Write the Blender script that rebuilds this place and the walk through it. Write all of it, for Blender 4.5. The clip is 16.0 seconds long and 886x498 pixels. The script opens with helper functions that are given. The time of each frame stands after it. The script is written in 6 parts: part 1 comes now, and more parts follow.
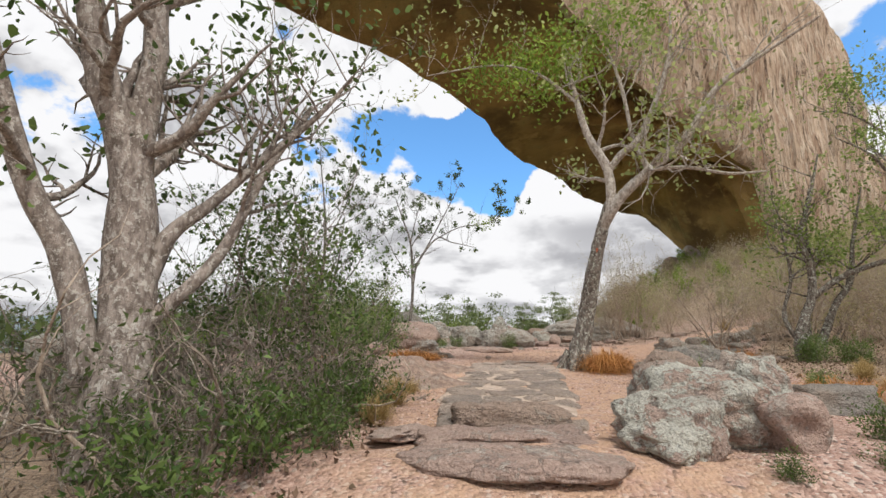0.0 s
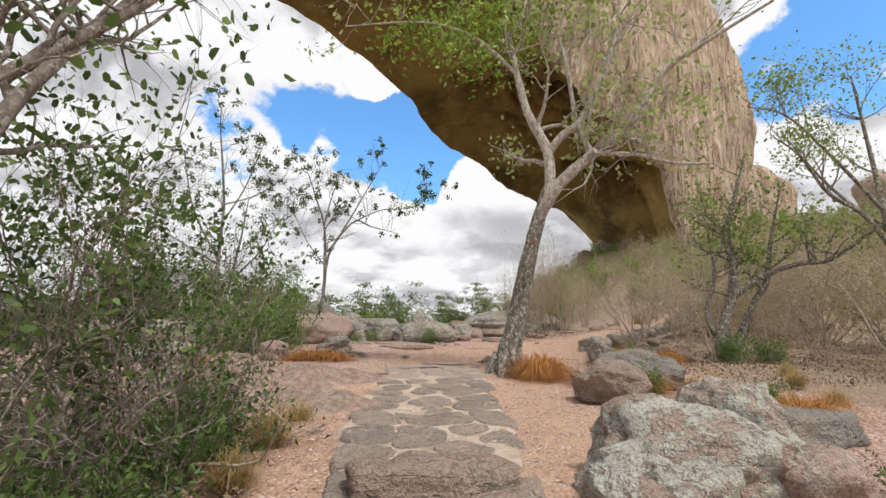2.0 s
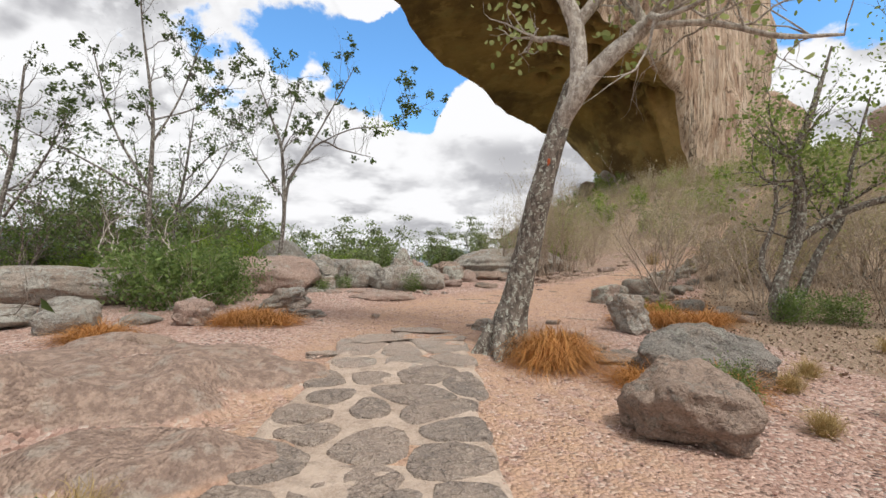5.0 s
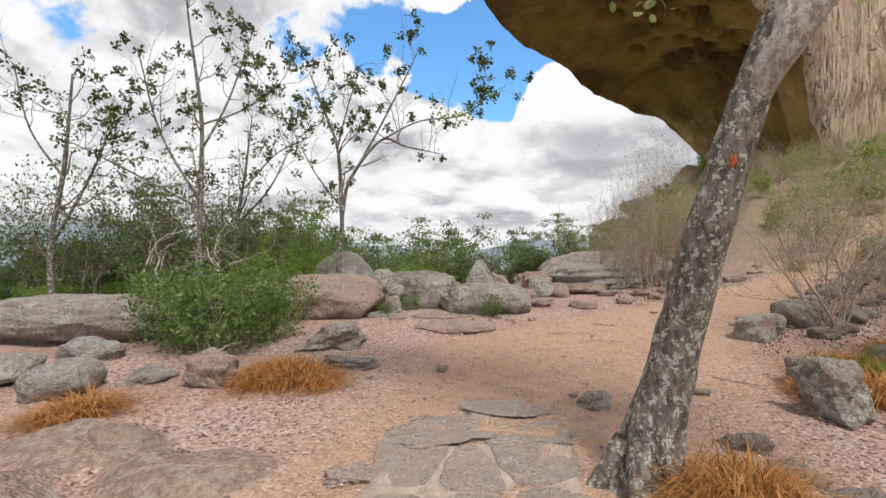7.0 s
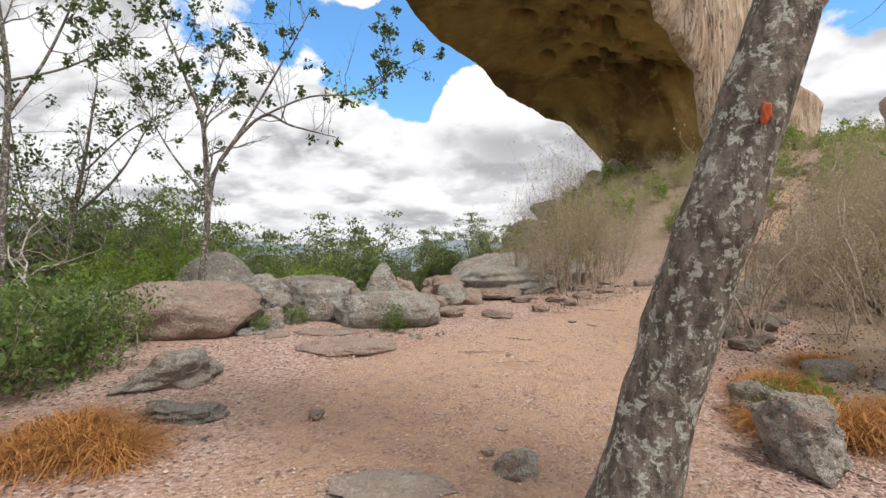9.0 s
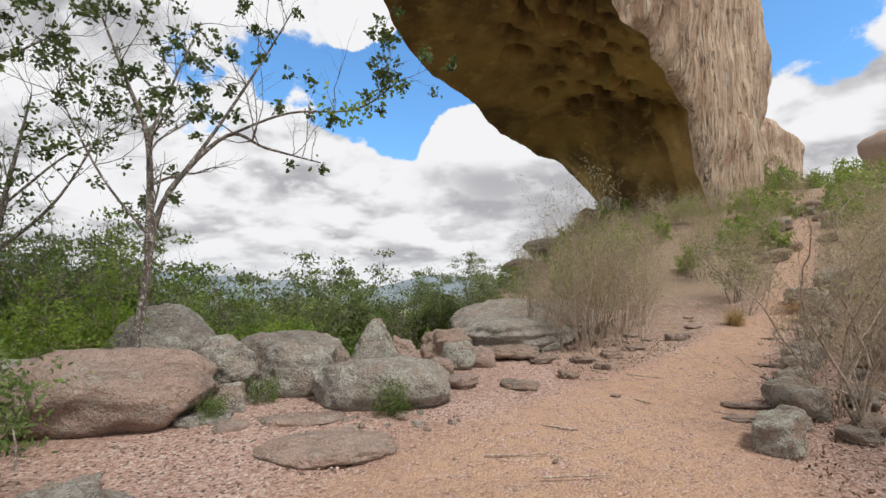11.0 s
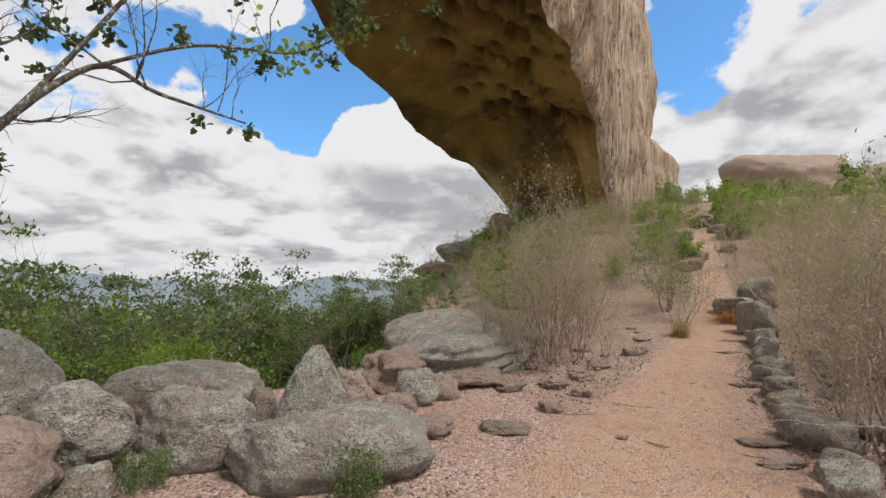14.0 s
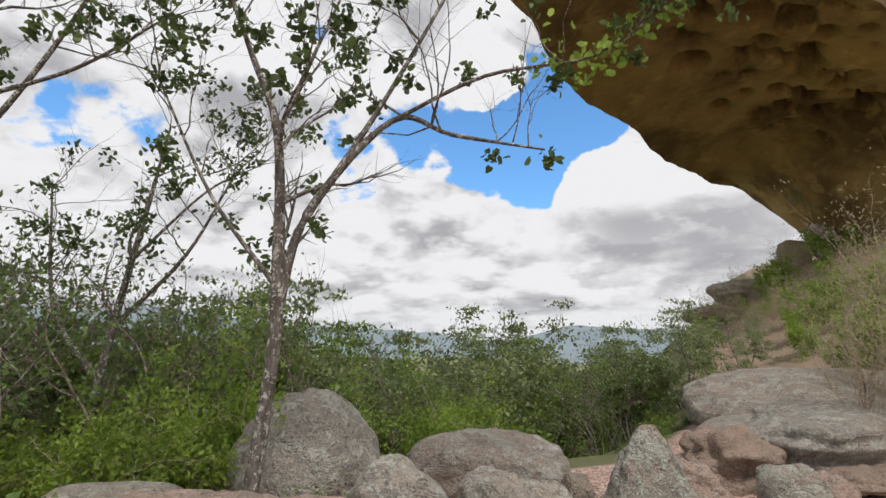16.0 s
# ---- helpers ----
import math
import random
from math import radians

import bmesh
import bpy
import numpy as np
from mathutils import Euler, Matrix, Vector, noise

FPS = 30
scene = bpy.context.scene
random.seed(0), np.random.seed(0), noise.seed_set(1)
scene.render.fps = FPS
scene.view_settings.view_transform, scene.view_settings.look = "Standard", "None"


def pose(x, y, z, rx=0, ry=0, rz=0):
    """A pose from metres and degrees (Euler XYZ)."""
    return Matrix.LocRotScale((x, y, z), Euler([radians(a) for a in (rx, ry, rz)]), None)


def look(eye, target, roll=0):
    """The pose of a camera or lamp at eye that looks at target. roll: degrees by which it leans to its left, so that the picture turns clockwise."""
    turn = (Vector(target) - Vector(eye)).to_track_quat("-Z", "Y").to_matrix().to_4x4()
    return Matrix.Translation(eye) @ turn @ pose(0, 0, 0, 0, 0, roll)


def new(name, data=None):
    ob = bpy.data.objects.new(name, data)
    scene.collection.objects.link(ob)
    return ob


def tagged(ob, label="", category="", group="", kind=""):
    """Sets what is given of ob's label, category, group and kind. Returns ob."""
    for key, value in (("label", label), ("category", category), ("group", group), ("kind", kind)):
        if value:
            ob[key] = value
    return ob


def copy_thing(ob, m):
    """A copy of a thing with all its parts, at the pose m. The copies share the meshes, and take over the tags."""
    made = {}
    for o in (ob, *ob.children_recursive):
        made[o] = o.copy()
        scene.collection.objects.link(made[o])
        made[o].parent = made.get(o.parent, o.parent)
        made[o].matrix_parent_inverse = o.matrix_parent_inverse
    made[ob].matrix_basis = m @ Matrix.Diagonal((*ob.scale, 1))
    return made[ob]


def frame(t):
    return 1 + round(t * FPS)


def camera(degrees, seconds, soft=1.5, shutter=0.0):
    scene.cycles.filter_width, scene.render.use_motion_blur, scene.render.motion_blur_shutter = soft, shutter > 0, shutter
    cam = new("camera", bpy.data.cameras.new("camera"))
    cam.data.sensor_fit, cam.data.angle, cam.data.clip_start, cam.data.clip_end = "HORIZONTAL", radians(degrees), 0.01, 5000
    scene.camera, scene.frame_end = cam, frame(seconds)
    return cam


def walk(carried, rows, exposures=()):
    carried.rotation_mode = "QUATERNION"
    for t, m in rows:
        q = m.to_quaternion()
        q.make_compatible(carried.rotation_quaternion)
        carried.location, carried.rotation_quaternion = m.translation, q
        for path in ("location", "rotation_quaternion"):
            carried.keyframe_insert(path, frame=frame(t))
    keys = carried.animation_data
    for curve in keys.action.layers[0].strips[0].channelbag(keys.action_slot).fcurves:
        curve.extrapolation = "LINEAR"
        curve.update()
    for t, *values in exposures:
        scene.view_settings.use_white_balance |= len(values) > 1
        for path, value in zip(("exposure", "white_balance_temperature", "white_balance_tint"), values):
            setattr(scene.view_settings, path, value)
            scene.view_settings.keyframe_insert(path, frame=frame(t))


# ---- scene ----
cam = camera(86.9, 16.0)
METRES, EYE, TILT, LEAN, TURN = 10.8, 1.35, 13.3, 0.0, 0.0
ROWS = [
    (0.0, 0.0, 0.0, 0.0, -0.0, -0.0, 0.0),
    (0.5, -0.0057, 0.0212, -0.0001, -3.56, 0.09, -0.83),
    (1.0, -0.0034, 0.0413, -0.0067, -6.0, 0.4, -1.36),
    (1.5, 0.0066, 0.0776, 0.0048, -7.71, -0.22, -1.83),
    (2.0, 0.0097, 0.1003, -0.0013, -9.48, -1.44, -2.3),
    (2.5, 0.0093, 0.1351, 0.0085, -10.98, -3.57, -2.83),
    (3.0, 0.0195, 0.1629, -0.0003, -11.39, -5.15, -2.82),
    (5.5, 0.0681, 0.3347, -0.0051, -8.48, -10.59, -1.77),
    (6.0, 0.0704, 0.3869, 0.0066, -5.55, -11.05, -0.99),
    (6.5, 0.0697, 0.4099, 0.0078, -2.0, -10.93, -0.14),
    (7.0, 0.0836, 0.4452, 0.001, -0.27, -11.2, 0.11),
    (7.5, 0.0924, 0.463, -0.0037, -1.38, -11.63, -0.25),
    (8.0, 0.0889, 0.4911, -0.0104, -4.63, -12.36, -0.97),
    (8.5, 0.0975, 0.5146, -0.02, -7.58, -12.0, -1.78),
    (9.0, 0.1116, 0.553, -0.0167, -10.34, -11.08, -2.4),
    (11.5, 0.1078, 0.7179, -0.0299, -12.7, -5.59, -3.17),
    (12.0, 0.106, 0.7407, -0.0345, -14.58, -4.89, -3.62),
    (12.5, 0.1099, 0.7764, -0.0326, -17.54, -4.89, -4.29),
    (13.0, 0.1023, 0.8023, -0.0349, -20.93, -6.24, -5.06),
    (13.5, 0.0867, 0.8267, -0.0386, -23.12, -6.29, -5.55),
    (14.0, 0.0785, 0.8471, -0.0425, -23.78, -5.46, -5.61),
    (14.5, 0.0796, 0.88, -0.0454, -22.99, -4.39, -5.36),
    (15.0, 0.0725, 0.9039, -0.0494, -19.34, -3.21, -4.56),
    (15.5, 0.0561, 0.9265, -0.0524, -9.84, -1.93, -2.4),
    (16.0, 0.0405, 0.9429, -0.055, 4.53, -0.69, 0.83),
]
walk(cam, [(t, pose(0, 0, EYE, TILT, LEAN, TURN) @ pose(METRES * x, METRES * y, METRES * z, 90 + pitch, roll, yaw)) for t, x, y, z, yaw, pitch, roll in ROWS], exposures=[(0.0, 0.05), (3.0, 0.10), (7.0, 0.07), (9.0, 0.11), (11.5, -0.09), (13.5, -0.17), (16.0, -0.10)])

# ---- light: bright broken cloud, soft high sun from behind and to the right ----
SUN_ELEV, SUN_AZ = 58.0, 150.0          # degrees; azimuth clockwise from +y
world = bpy.data.worlds.new("sky_world")
scene.world = world
world.use_nodes = True


class Nodes:
    """Short hand for building node trees."""

    def __init__(self, tree):
        self.tree = tree
        tree.nodes.clear()

    def add(self, kind, **props):
        n = self.tree.nodes.new(kind)
        if "operation" in props:
            n.operation = props["operation"]
        if "data_type" in props:
            n.data_type = props["data_type"]
        if "blend_type" in props:
            n.blend_type = props["blend_type"]
        if "feature" in props:
            n.feature = props["feature"]
        if "sky_type" in props:
            n.sky_type = props["sky_type"]
        if "attribute_name" in props:
            n.attribute_name = props["attribute_name"]
        return n

    def put(self, socket, value):
        if isinstance(value, bpy.types.NodeSocket):
            self.tree.links.new(value, socket)
        elif isinstance(value, (tuple, list)) and len(value) == 3 and socket.type == "RGBA":
            socket.default_value = (*value, 1)
        else:
            socket.default_value = value

    def math(self, op, a, b=0.0, c=0.0, clamp=False):
        n = self.add("ShaderNodeMath", operation=op)
        n.use_clamp = clamp
        for i, v in enumerate((a, b, c)):
            self.put(n.inputs[i], v)
        return n.outputs[0]

    def vec(self, op, a, b=(0, 0, 0)):
        n = self.add("ShaderNodeVectorMath", operation=op)
        self.put(n.inputs[0], a)
        self.put(n.inputs[1], b)
        return n.outputs["Value"] if op == "DOT_PRODUCT" else n.outputs[0]

    def step(self, v, lo, hi, out_lo=0.0, out_hi=1.0):
        n = self.add("ShaderNodeMapRange")
        n.interpolation_type = "SMOOTHSTEP"
        for i, x in enumerate((v, lo, hi, out_lo, out_hi)):
            self.put(n.inputs[i], x)
        return n.outputs[0]

    def mix(self, f, a, b, blend="MIX"):
        n = self.add("ShaderNodeMix", data_type="RGBA", blend_type=blend)
        self.put(n.inputs[0], f)
        self.put(n.inputs[6], a)
        self.put(n.inputs[7], b)
        return n.outputs[2]

    def noise(self, v, scale, detail=4.0, rough=0.55, distort=0.0):
        n = self.add("ShaderNodeTexNoise")
        self.put(n.inputs["Vector"], v)
        n.inputs["Scale"].default_value = scale
        n.inputs["Detail"].default_value = detail
        n.inputs["Roughness"].default_value = rough
        n.inputs["Distortion"].default_value = distort
        return n.outputs["Fac"]

    def cells(self, v, scale, out="Distance", feature="F1"):
        n = self.add("ShaderNodeTexVoronoi", feature=feature)
        self.put(n.inputs["Vector"], v)
        n.inputs["Scale"].default_value = scale
        return n.outputs[out]

    def scaled(self, v, s):
        n = self.add("ShaderNodeVectorMath", operation="MULTIPLY")
        self.put(n.inputs[0], v)
        n.inputs[1].default_value = s
        return n.outputs[0]

    def bump(self, h, strength, distance, normal=None):
        n = self.add("ShaderNodeBump")
        n.inputs["Strength"].default_value = strength
        n.inputs["Distance"].default_value = distance
        self.put(n.inputs["Height"], h)
        if normal is not None:
            self.put(n.inputs["Normal"], normal)
        return n.outputs[0]


def bearing(az, el):
    """Unit vector from compass bearing and elevation."""
    a, e = radians(az), radians(el)
    return (math.sin(a) * math.cos(e), math.cos(a) * math.cos(e), math.sin(e))


def build_sky():
    g = Nodes(world.node_tree)
    sky = g.add("ShaderNodeTexSky", sky_type="NISHITA")
    sky.sun_disc = False
    sky.sun_elevation, sky.sun_rotation = radians(SUN_ELEV), radians(SUN_AZ)
    sky.air_density, sky.dust_density = 1.0, 0.4
    d = g.add("ShaderNodeTexCoord").outputs["Generated"]
    sep = g.add("ShaderNodeSeparateXYZ")
    g.put(sep.inputs[0], d)
    z = sep.outputs[2]
    # cloud layer seen in perspective: heaped overhead, drawn out into rows near the horizon
    rows = g.math("LOGARITHM", g.math("ADD", g.math("MAXIMUM", z, 0.0), 0.13), 2.71828)
    join = g.add("ShaderNodeCombineXYZ")
    g.put(join.inputs[0], sep.outputs[0])
    g.put(join.inputs[1], sep.outputs[1])
    g.put(join.inputs[2], g.math("MULTIPLY", rows, 0.72))
    flat = join.outputs[0]
    above = g.vec("ADD", flat, (0.0, 0.0, 0.080))
    big = g.noise(flat, 5.2, 6.0, 0.52, 0.15)
    fine = g.noise(flat, 17.0, 6.0, 0.6)
    # the clear gaps
    gap = None
    for az, el, size, power in ((9, 28, 0.986, 0.24), (3, 24.5, 0.990, 0.22), (13, 25.5, 0.993, 0.22), (-5, 25, 0.991, 0.22), (7, 20.5, 0.9968, 0.30), (50, 27, 0.986, 0.19), (57, 26.5, 0.990, 0.17), (-42, 24, 0.992, 0.10)):
        blob = g.math("MULTIPLY", g.step(g.vec("DOT_PRODUCT", d, bearing(az, el)), size, 1.0), power)
        gap = blob if gap is None else g.math("ADD", gap, blob)
    # a tall white heap of cloud beside the gap
    heap = None
    for az, el, size in ((14.5, 18.8, 0.9945), (19, 16.5, 0.990), (26, 15, 0.988), (1.5, 32.5, 0.9965)):
        blob = g.math("MULTIPLY", g.step(g.vec("DOT_PRODUCT", d, bearing(az, el)), size, 1.0), 0.42)
        heap = blob if heap is None else g.math("MAXIMUM", heap, blob)
    ruffle = g.math("MULTIPLY", g.math("SUBTRACT", fine, 0.5), 0.30)
    field = g.math("ADD", big, ruffle)
    heap = g.math("MULTIPLY", heap, g.step(fine, 0.30, 0.52, 0.55, 1.0))
    density = g.math("ADD", g.math("SUBTRACT", field, gap), heap)
    density = g.math("ADD", density, g.step(z, 0.37, 0.20, 0.0, 0.17))
    cover = g.step(density, 0.32, 0.40)
    # lit tops, grey flat bases
    slope = g.math("SUBTRACT", g.noise(flat, 5.2, 4.0, 0.5, 0.15), g.noise(above, 5.2, 4.0, 0.5, 0.15))
    lit = g.step(g.math("ADD", slope, g.math("MULTIPLY", g.math("SUBTRACT", fine, 0.5), 0.20)), -0.15, 0.07)
    lit = g.math("MINIMUM", 1.0, g.math("ADD", lit, g.math("MULTIPLY", heap, g.step(z, 0.275, 0.315, 0.0, 5.0))))
    lit = g.math("MULTIPLY", lit, g.math("SUBTRACT", 1.0, g.math("MULTIPLY", heap, g.step(z, 0.30, 0.255, 0.0, 2.2))))
    thick = g.step(field, 0.34, 0.50)
    shade = g.math("SUBTRACT", 1.0, g.math("MULTIPLY", g.math("MULTIPLY", g.math("SUBTRACT", 1.0, lit), thick), 0.95))
    white = g.mix(shade, (0.43, 0.43, 0.455), (0.93, 0.93, 0.945))
    low = g.step(z, 0.01, 0.14)
    white = g.mix(low, g.mix(0.4, white, (0.74, 0.76, 0.80)), white)
    blue = g.mix(1.0, sky.outputs[0], (0.135, 0.212, 0.258), "MULTIPLY")
    colour = g.mix(cover, blue, white)
    ground = g.mix(g.step(z, -0.06, -0.01), (0.10, 0.11, 0.08), colour)
    back = g.add("ShaderNodeBackground")
    g.put(back.inputs[0], ground)
    back.inputs[1].default_value = 1.0
    out = g.add("ShaderNodeOutputWorld")
    g.put(out.inputs[0], back.outputs[0])


build_sky()
sun = new("sun", bpy.data.lights.new("sun", "SUN"))
sun.data.energy, sun.data.angle, sun.data.color = 2.85, radians(12), (1.0, 0.95, 0.87)
sun.matrix_world = look((0, 0, 60), Vector((0, 0, 60)) - Vector(bearing(SUN_AZ, SUN_ELEV)))


# ---- numeric helpers ----
def hash3(ix, iy, iz, seed):
    n = (ix * 374761393 + iy * 668265263 + iz * 2147483647 + seed * 1274126177) & 0x7FFFFFFF
    n = ((n ^ (n >> 13)) * 1274126177) & 0x7FFFFFFF
    return ((n ^ (n >> 16)) & 0xFFFF) / 65535.0


def vnoise(p, seed=0):
    """Smooth value noise in -1 to 1 at the rows of p."""
    p = np.asarray(p, float)
    i = np.floor(p).astype(np.int64)
    f = p - i
    f = f * f * (3 - 2 * f)
    total = np.zeros(len(p))
    for dx in (0, 1):
        for dy in (0, 1):
            for dz in (0, 1):
                w = (f[:, 0] if dx else 1 - f[:, 0]) * (f[:, 1] if dy else 1 - f[:, 1]) * (f[:, 2] if dz else 1 - f[:, 2])
                total += w * hash3(i[:, 0] + dx, i[:, 1] + dy, i[:, 2] + dz, seed)
    return total * 2 - 1


def fbm(p, octaves=4, seed=0, gain=0.5):
    p = np.asarray(p, float)
    total, amp = np.zeros(len(p)), 1.0
    for k in range(octaves):
        total += amp * vnoise(p * 2 ** k + 17.3 * k, seed + k)
        amp *= gain
    return total


def smooth(v, lo, hi):
    t = np.clip((np.asarray(v, float) - lo) / (hi - lo), 0, 1)
    return t * t * (3 - 2 * t)


def brink_line(x):
    """How far ahead the shelf reaches before it falls away."""
    return np.interp(x, [-54, -27, -7.2, 0, 2.5, 4.5, 9, 13.5, 19.8, 30.6, 54], [2, 7.2, 12.6, 15.3, 16.2, 19.5, 31, 41.4, 48.6, 63, 117])


def height(x, y):
    """Height of the ground: steps up to a gentle shelf, a hill to the right, a drop into the valley."""
    x, y = np.asarray(x, float), np.asarray(y, float)
    base = np.interp(y, [-36, -7.2, 0, 2.7, 3.6, 8.1, 10.8, 13.5, 15.3, 36], [-5.4, -1.8, 0.09, 0.84, 0.9, 1.26, 1.46, 1.71, 1.87, 1.9])
    q = 0.72 * x + 0.69 * y
    hill = np.interp(q, [12.6, 16.2, 19.8, 36.9, 45.9, 58, 72, 90, 140], [0, 0.2, 0.68, 5.8, 8, 9.6, 12.2, 16, 22])
    hill = hill * np.where(y > 8, np.interp(x / np.maximum(y, 1), [0.2, 0.34, 0.53], [0.3, 0.5, 1.0]), 1.0)
    brink = brink_line(x)
    drop = np.interp(np.maximum(0, y - brink), [0, 2.7, 27, 108, 360], [0, 0.54, 10.8, 38, 54])
    return base + hill - drop


def ground_z(x, y):
    return float(height(x, y))


# ---- materials ----
def material(name):
    m = bpy.data.materials.new(name)
    m.use_nodes = True
    return m, Nodes(m.node_tree)


def finish(g, colour, rough, normal=None, spec=0.3, sheen=0.0, through_light=0.0):
    s = g.add("ShaderNodeBsdfPrincipled")
    g.put(s.inputs["Base Color"], colour)
    g.put(s.inputs["Roughness"], rough)
    s.inputs["Specular IOR Level"].default_value = spec
    if normal is not None:
        g.put(s.inputs["Normal"], normal)
    out = g.add("ShaderNodeOutputMaterial")
    if through_light:
        t = g.add("ShaderNodeBsdfTranslucent")
        g.put(t.inputs[0], colour)
        mixer = g.add("ShaderNodeMixShader")
        mixer.inputs[0].default_value = through_light
        g.put(mixer.inputs[1], s.outputs[0])
        g.put(mixer.inputs[2], t.outputs[0])
        g.put(out.inputs[0], mixer.outputs[0])
    else:
        g.put(out.inputs[0], s.outputs[0])


def coords(g):
    return g.add("ShaderNodeTexCoord").outputs["Object"]


def rock_material(name, body, warm, lichen, dark, lichen_amount=0.5, scale=1.0, spotty=0.0):
    m, g = material(name)
    p = coords(g)
    rnd = g.add("ShaderNodeObjectInfo").outputs["Random"]
    shift = g.vec("ADD", p, g.vec("MULTIPLY", (37.0, 19.0, 53.0), rnd))
    n1 = g.noise(shift, 2.2 * scale, 6, 0.6)
    n2 = g.noise(shift, 9.0 * scale, 5, 0.65)
    n3 = g.noise(shift, 70.0 * scale, 3, 0.7)
    c = g.mix(g.step(g.math("ADD", n1, g.math("MULTIPLY", rnd, 0.3)), 0.5, 0.78), body, warm)
    # tone drifts over the whole stone
    c = g.mix(g.math("MULTIPLY", g.step(g.noise(shift, 1.1 * scale, 4, 0.6), 0.44, 0.62), 0.45), c, g.mix(0.5, warm, lichen))
    # crusts of lichen with ragged rims
    edge = g.math("ADD", g.math("MULTIPLY", g.noise(shift, 4.2 * scale, 6, 0.66, 0.4), 0.62), g.math("MULTIPLY", g.noise(shift, 21.0 * scale, 4, 0.7), 0.38))
    crust = g.step(edge, 0.565 - 0.085 * lichen_amount, 0.60 - 0.075 * lichen_amount)
    pale = g.mix(g.noise(shift, 34.0 * scale, 3, 0.7), g.mix(0.35, lichen, body), lichen)
    c = g.mix(g.math("MULTIPLY", crust, 0.78), c, pale)
    spots = g.step(g.noise(shift, 6.5 * scale, 7, 0.74), 0.585 - spotty, 0.635 - spotty)
    c = g.mix(g.math("MULTIPLY", spots, 0.62), c, g.mix(0.75, body, dark))
    band = g.noise(g.scaled(shift, (0.5, 0.5, 2.8)), 3.0 * scale, 5, 0.62, 0.6)
    c = g.mix(g.math("MULTIPLY", g.step(band, 0.54, 0.66), 0.32), c, g.mix(0.5, body, dark))
    grain = g.step(n3, 0.36, 0.66)
    c = g.mix(grain, g.mix(0.26, c, dark), g.mix(0.12, c, (0.78, 0.73, 0.67)))
    seam = g.step(g.math("ABSOLUTE", g.math("SUBTRACT", g.noise(g.scaled(shift, (1, 1, 1.8)), 1.9 * scale, 4, 0.55, 1.0), 0.5)), 0.0, 0.010)
    c = g.mix(g.math("MULTIPLY", g.math("SUBTRACT", 1.0, seam), 0.22), c, dark)
    n4 = g.noise(shift, 28.0 * scale, 4, 0.7)
    c = g.mix(g.math("MULTIPLY", g.step(n4, 0.56, 0.66), 0.42), c, dark)
    relief = g.math("ADD", g.math("ADD", g.math("ADD", g.math("MULTIPLY", band, -0.35), n2), g.math("MULTIPLY", n4, 0.5)), g.math("MULTIPLY", n3, 0.2))
    relief = g.math("ADD", g.math("ADD", relief, g.math("MULTIPLY", seam, 0.15)), g.math("MULTIPLY", crust, 0.14))
    finish(g, c, 0.88, g.bump(relief, 1.0, 0.08), 0.25)
    return m


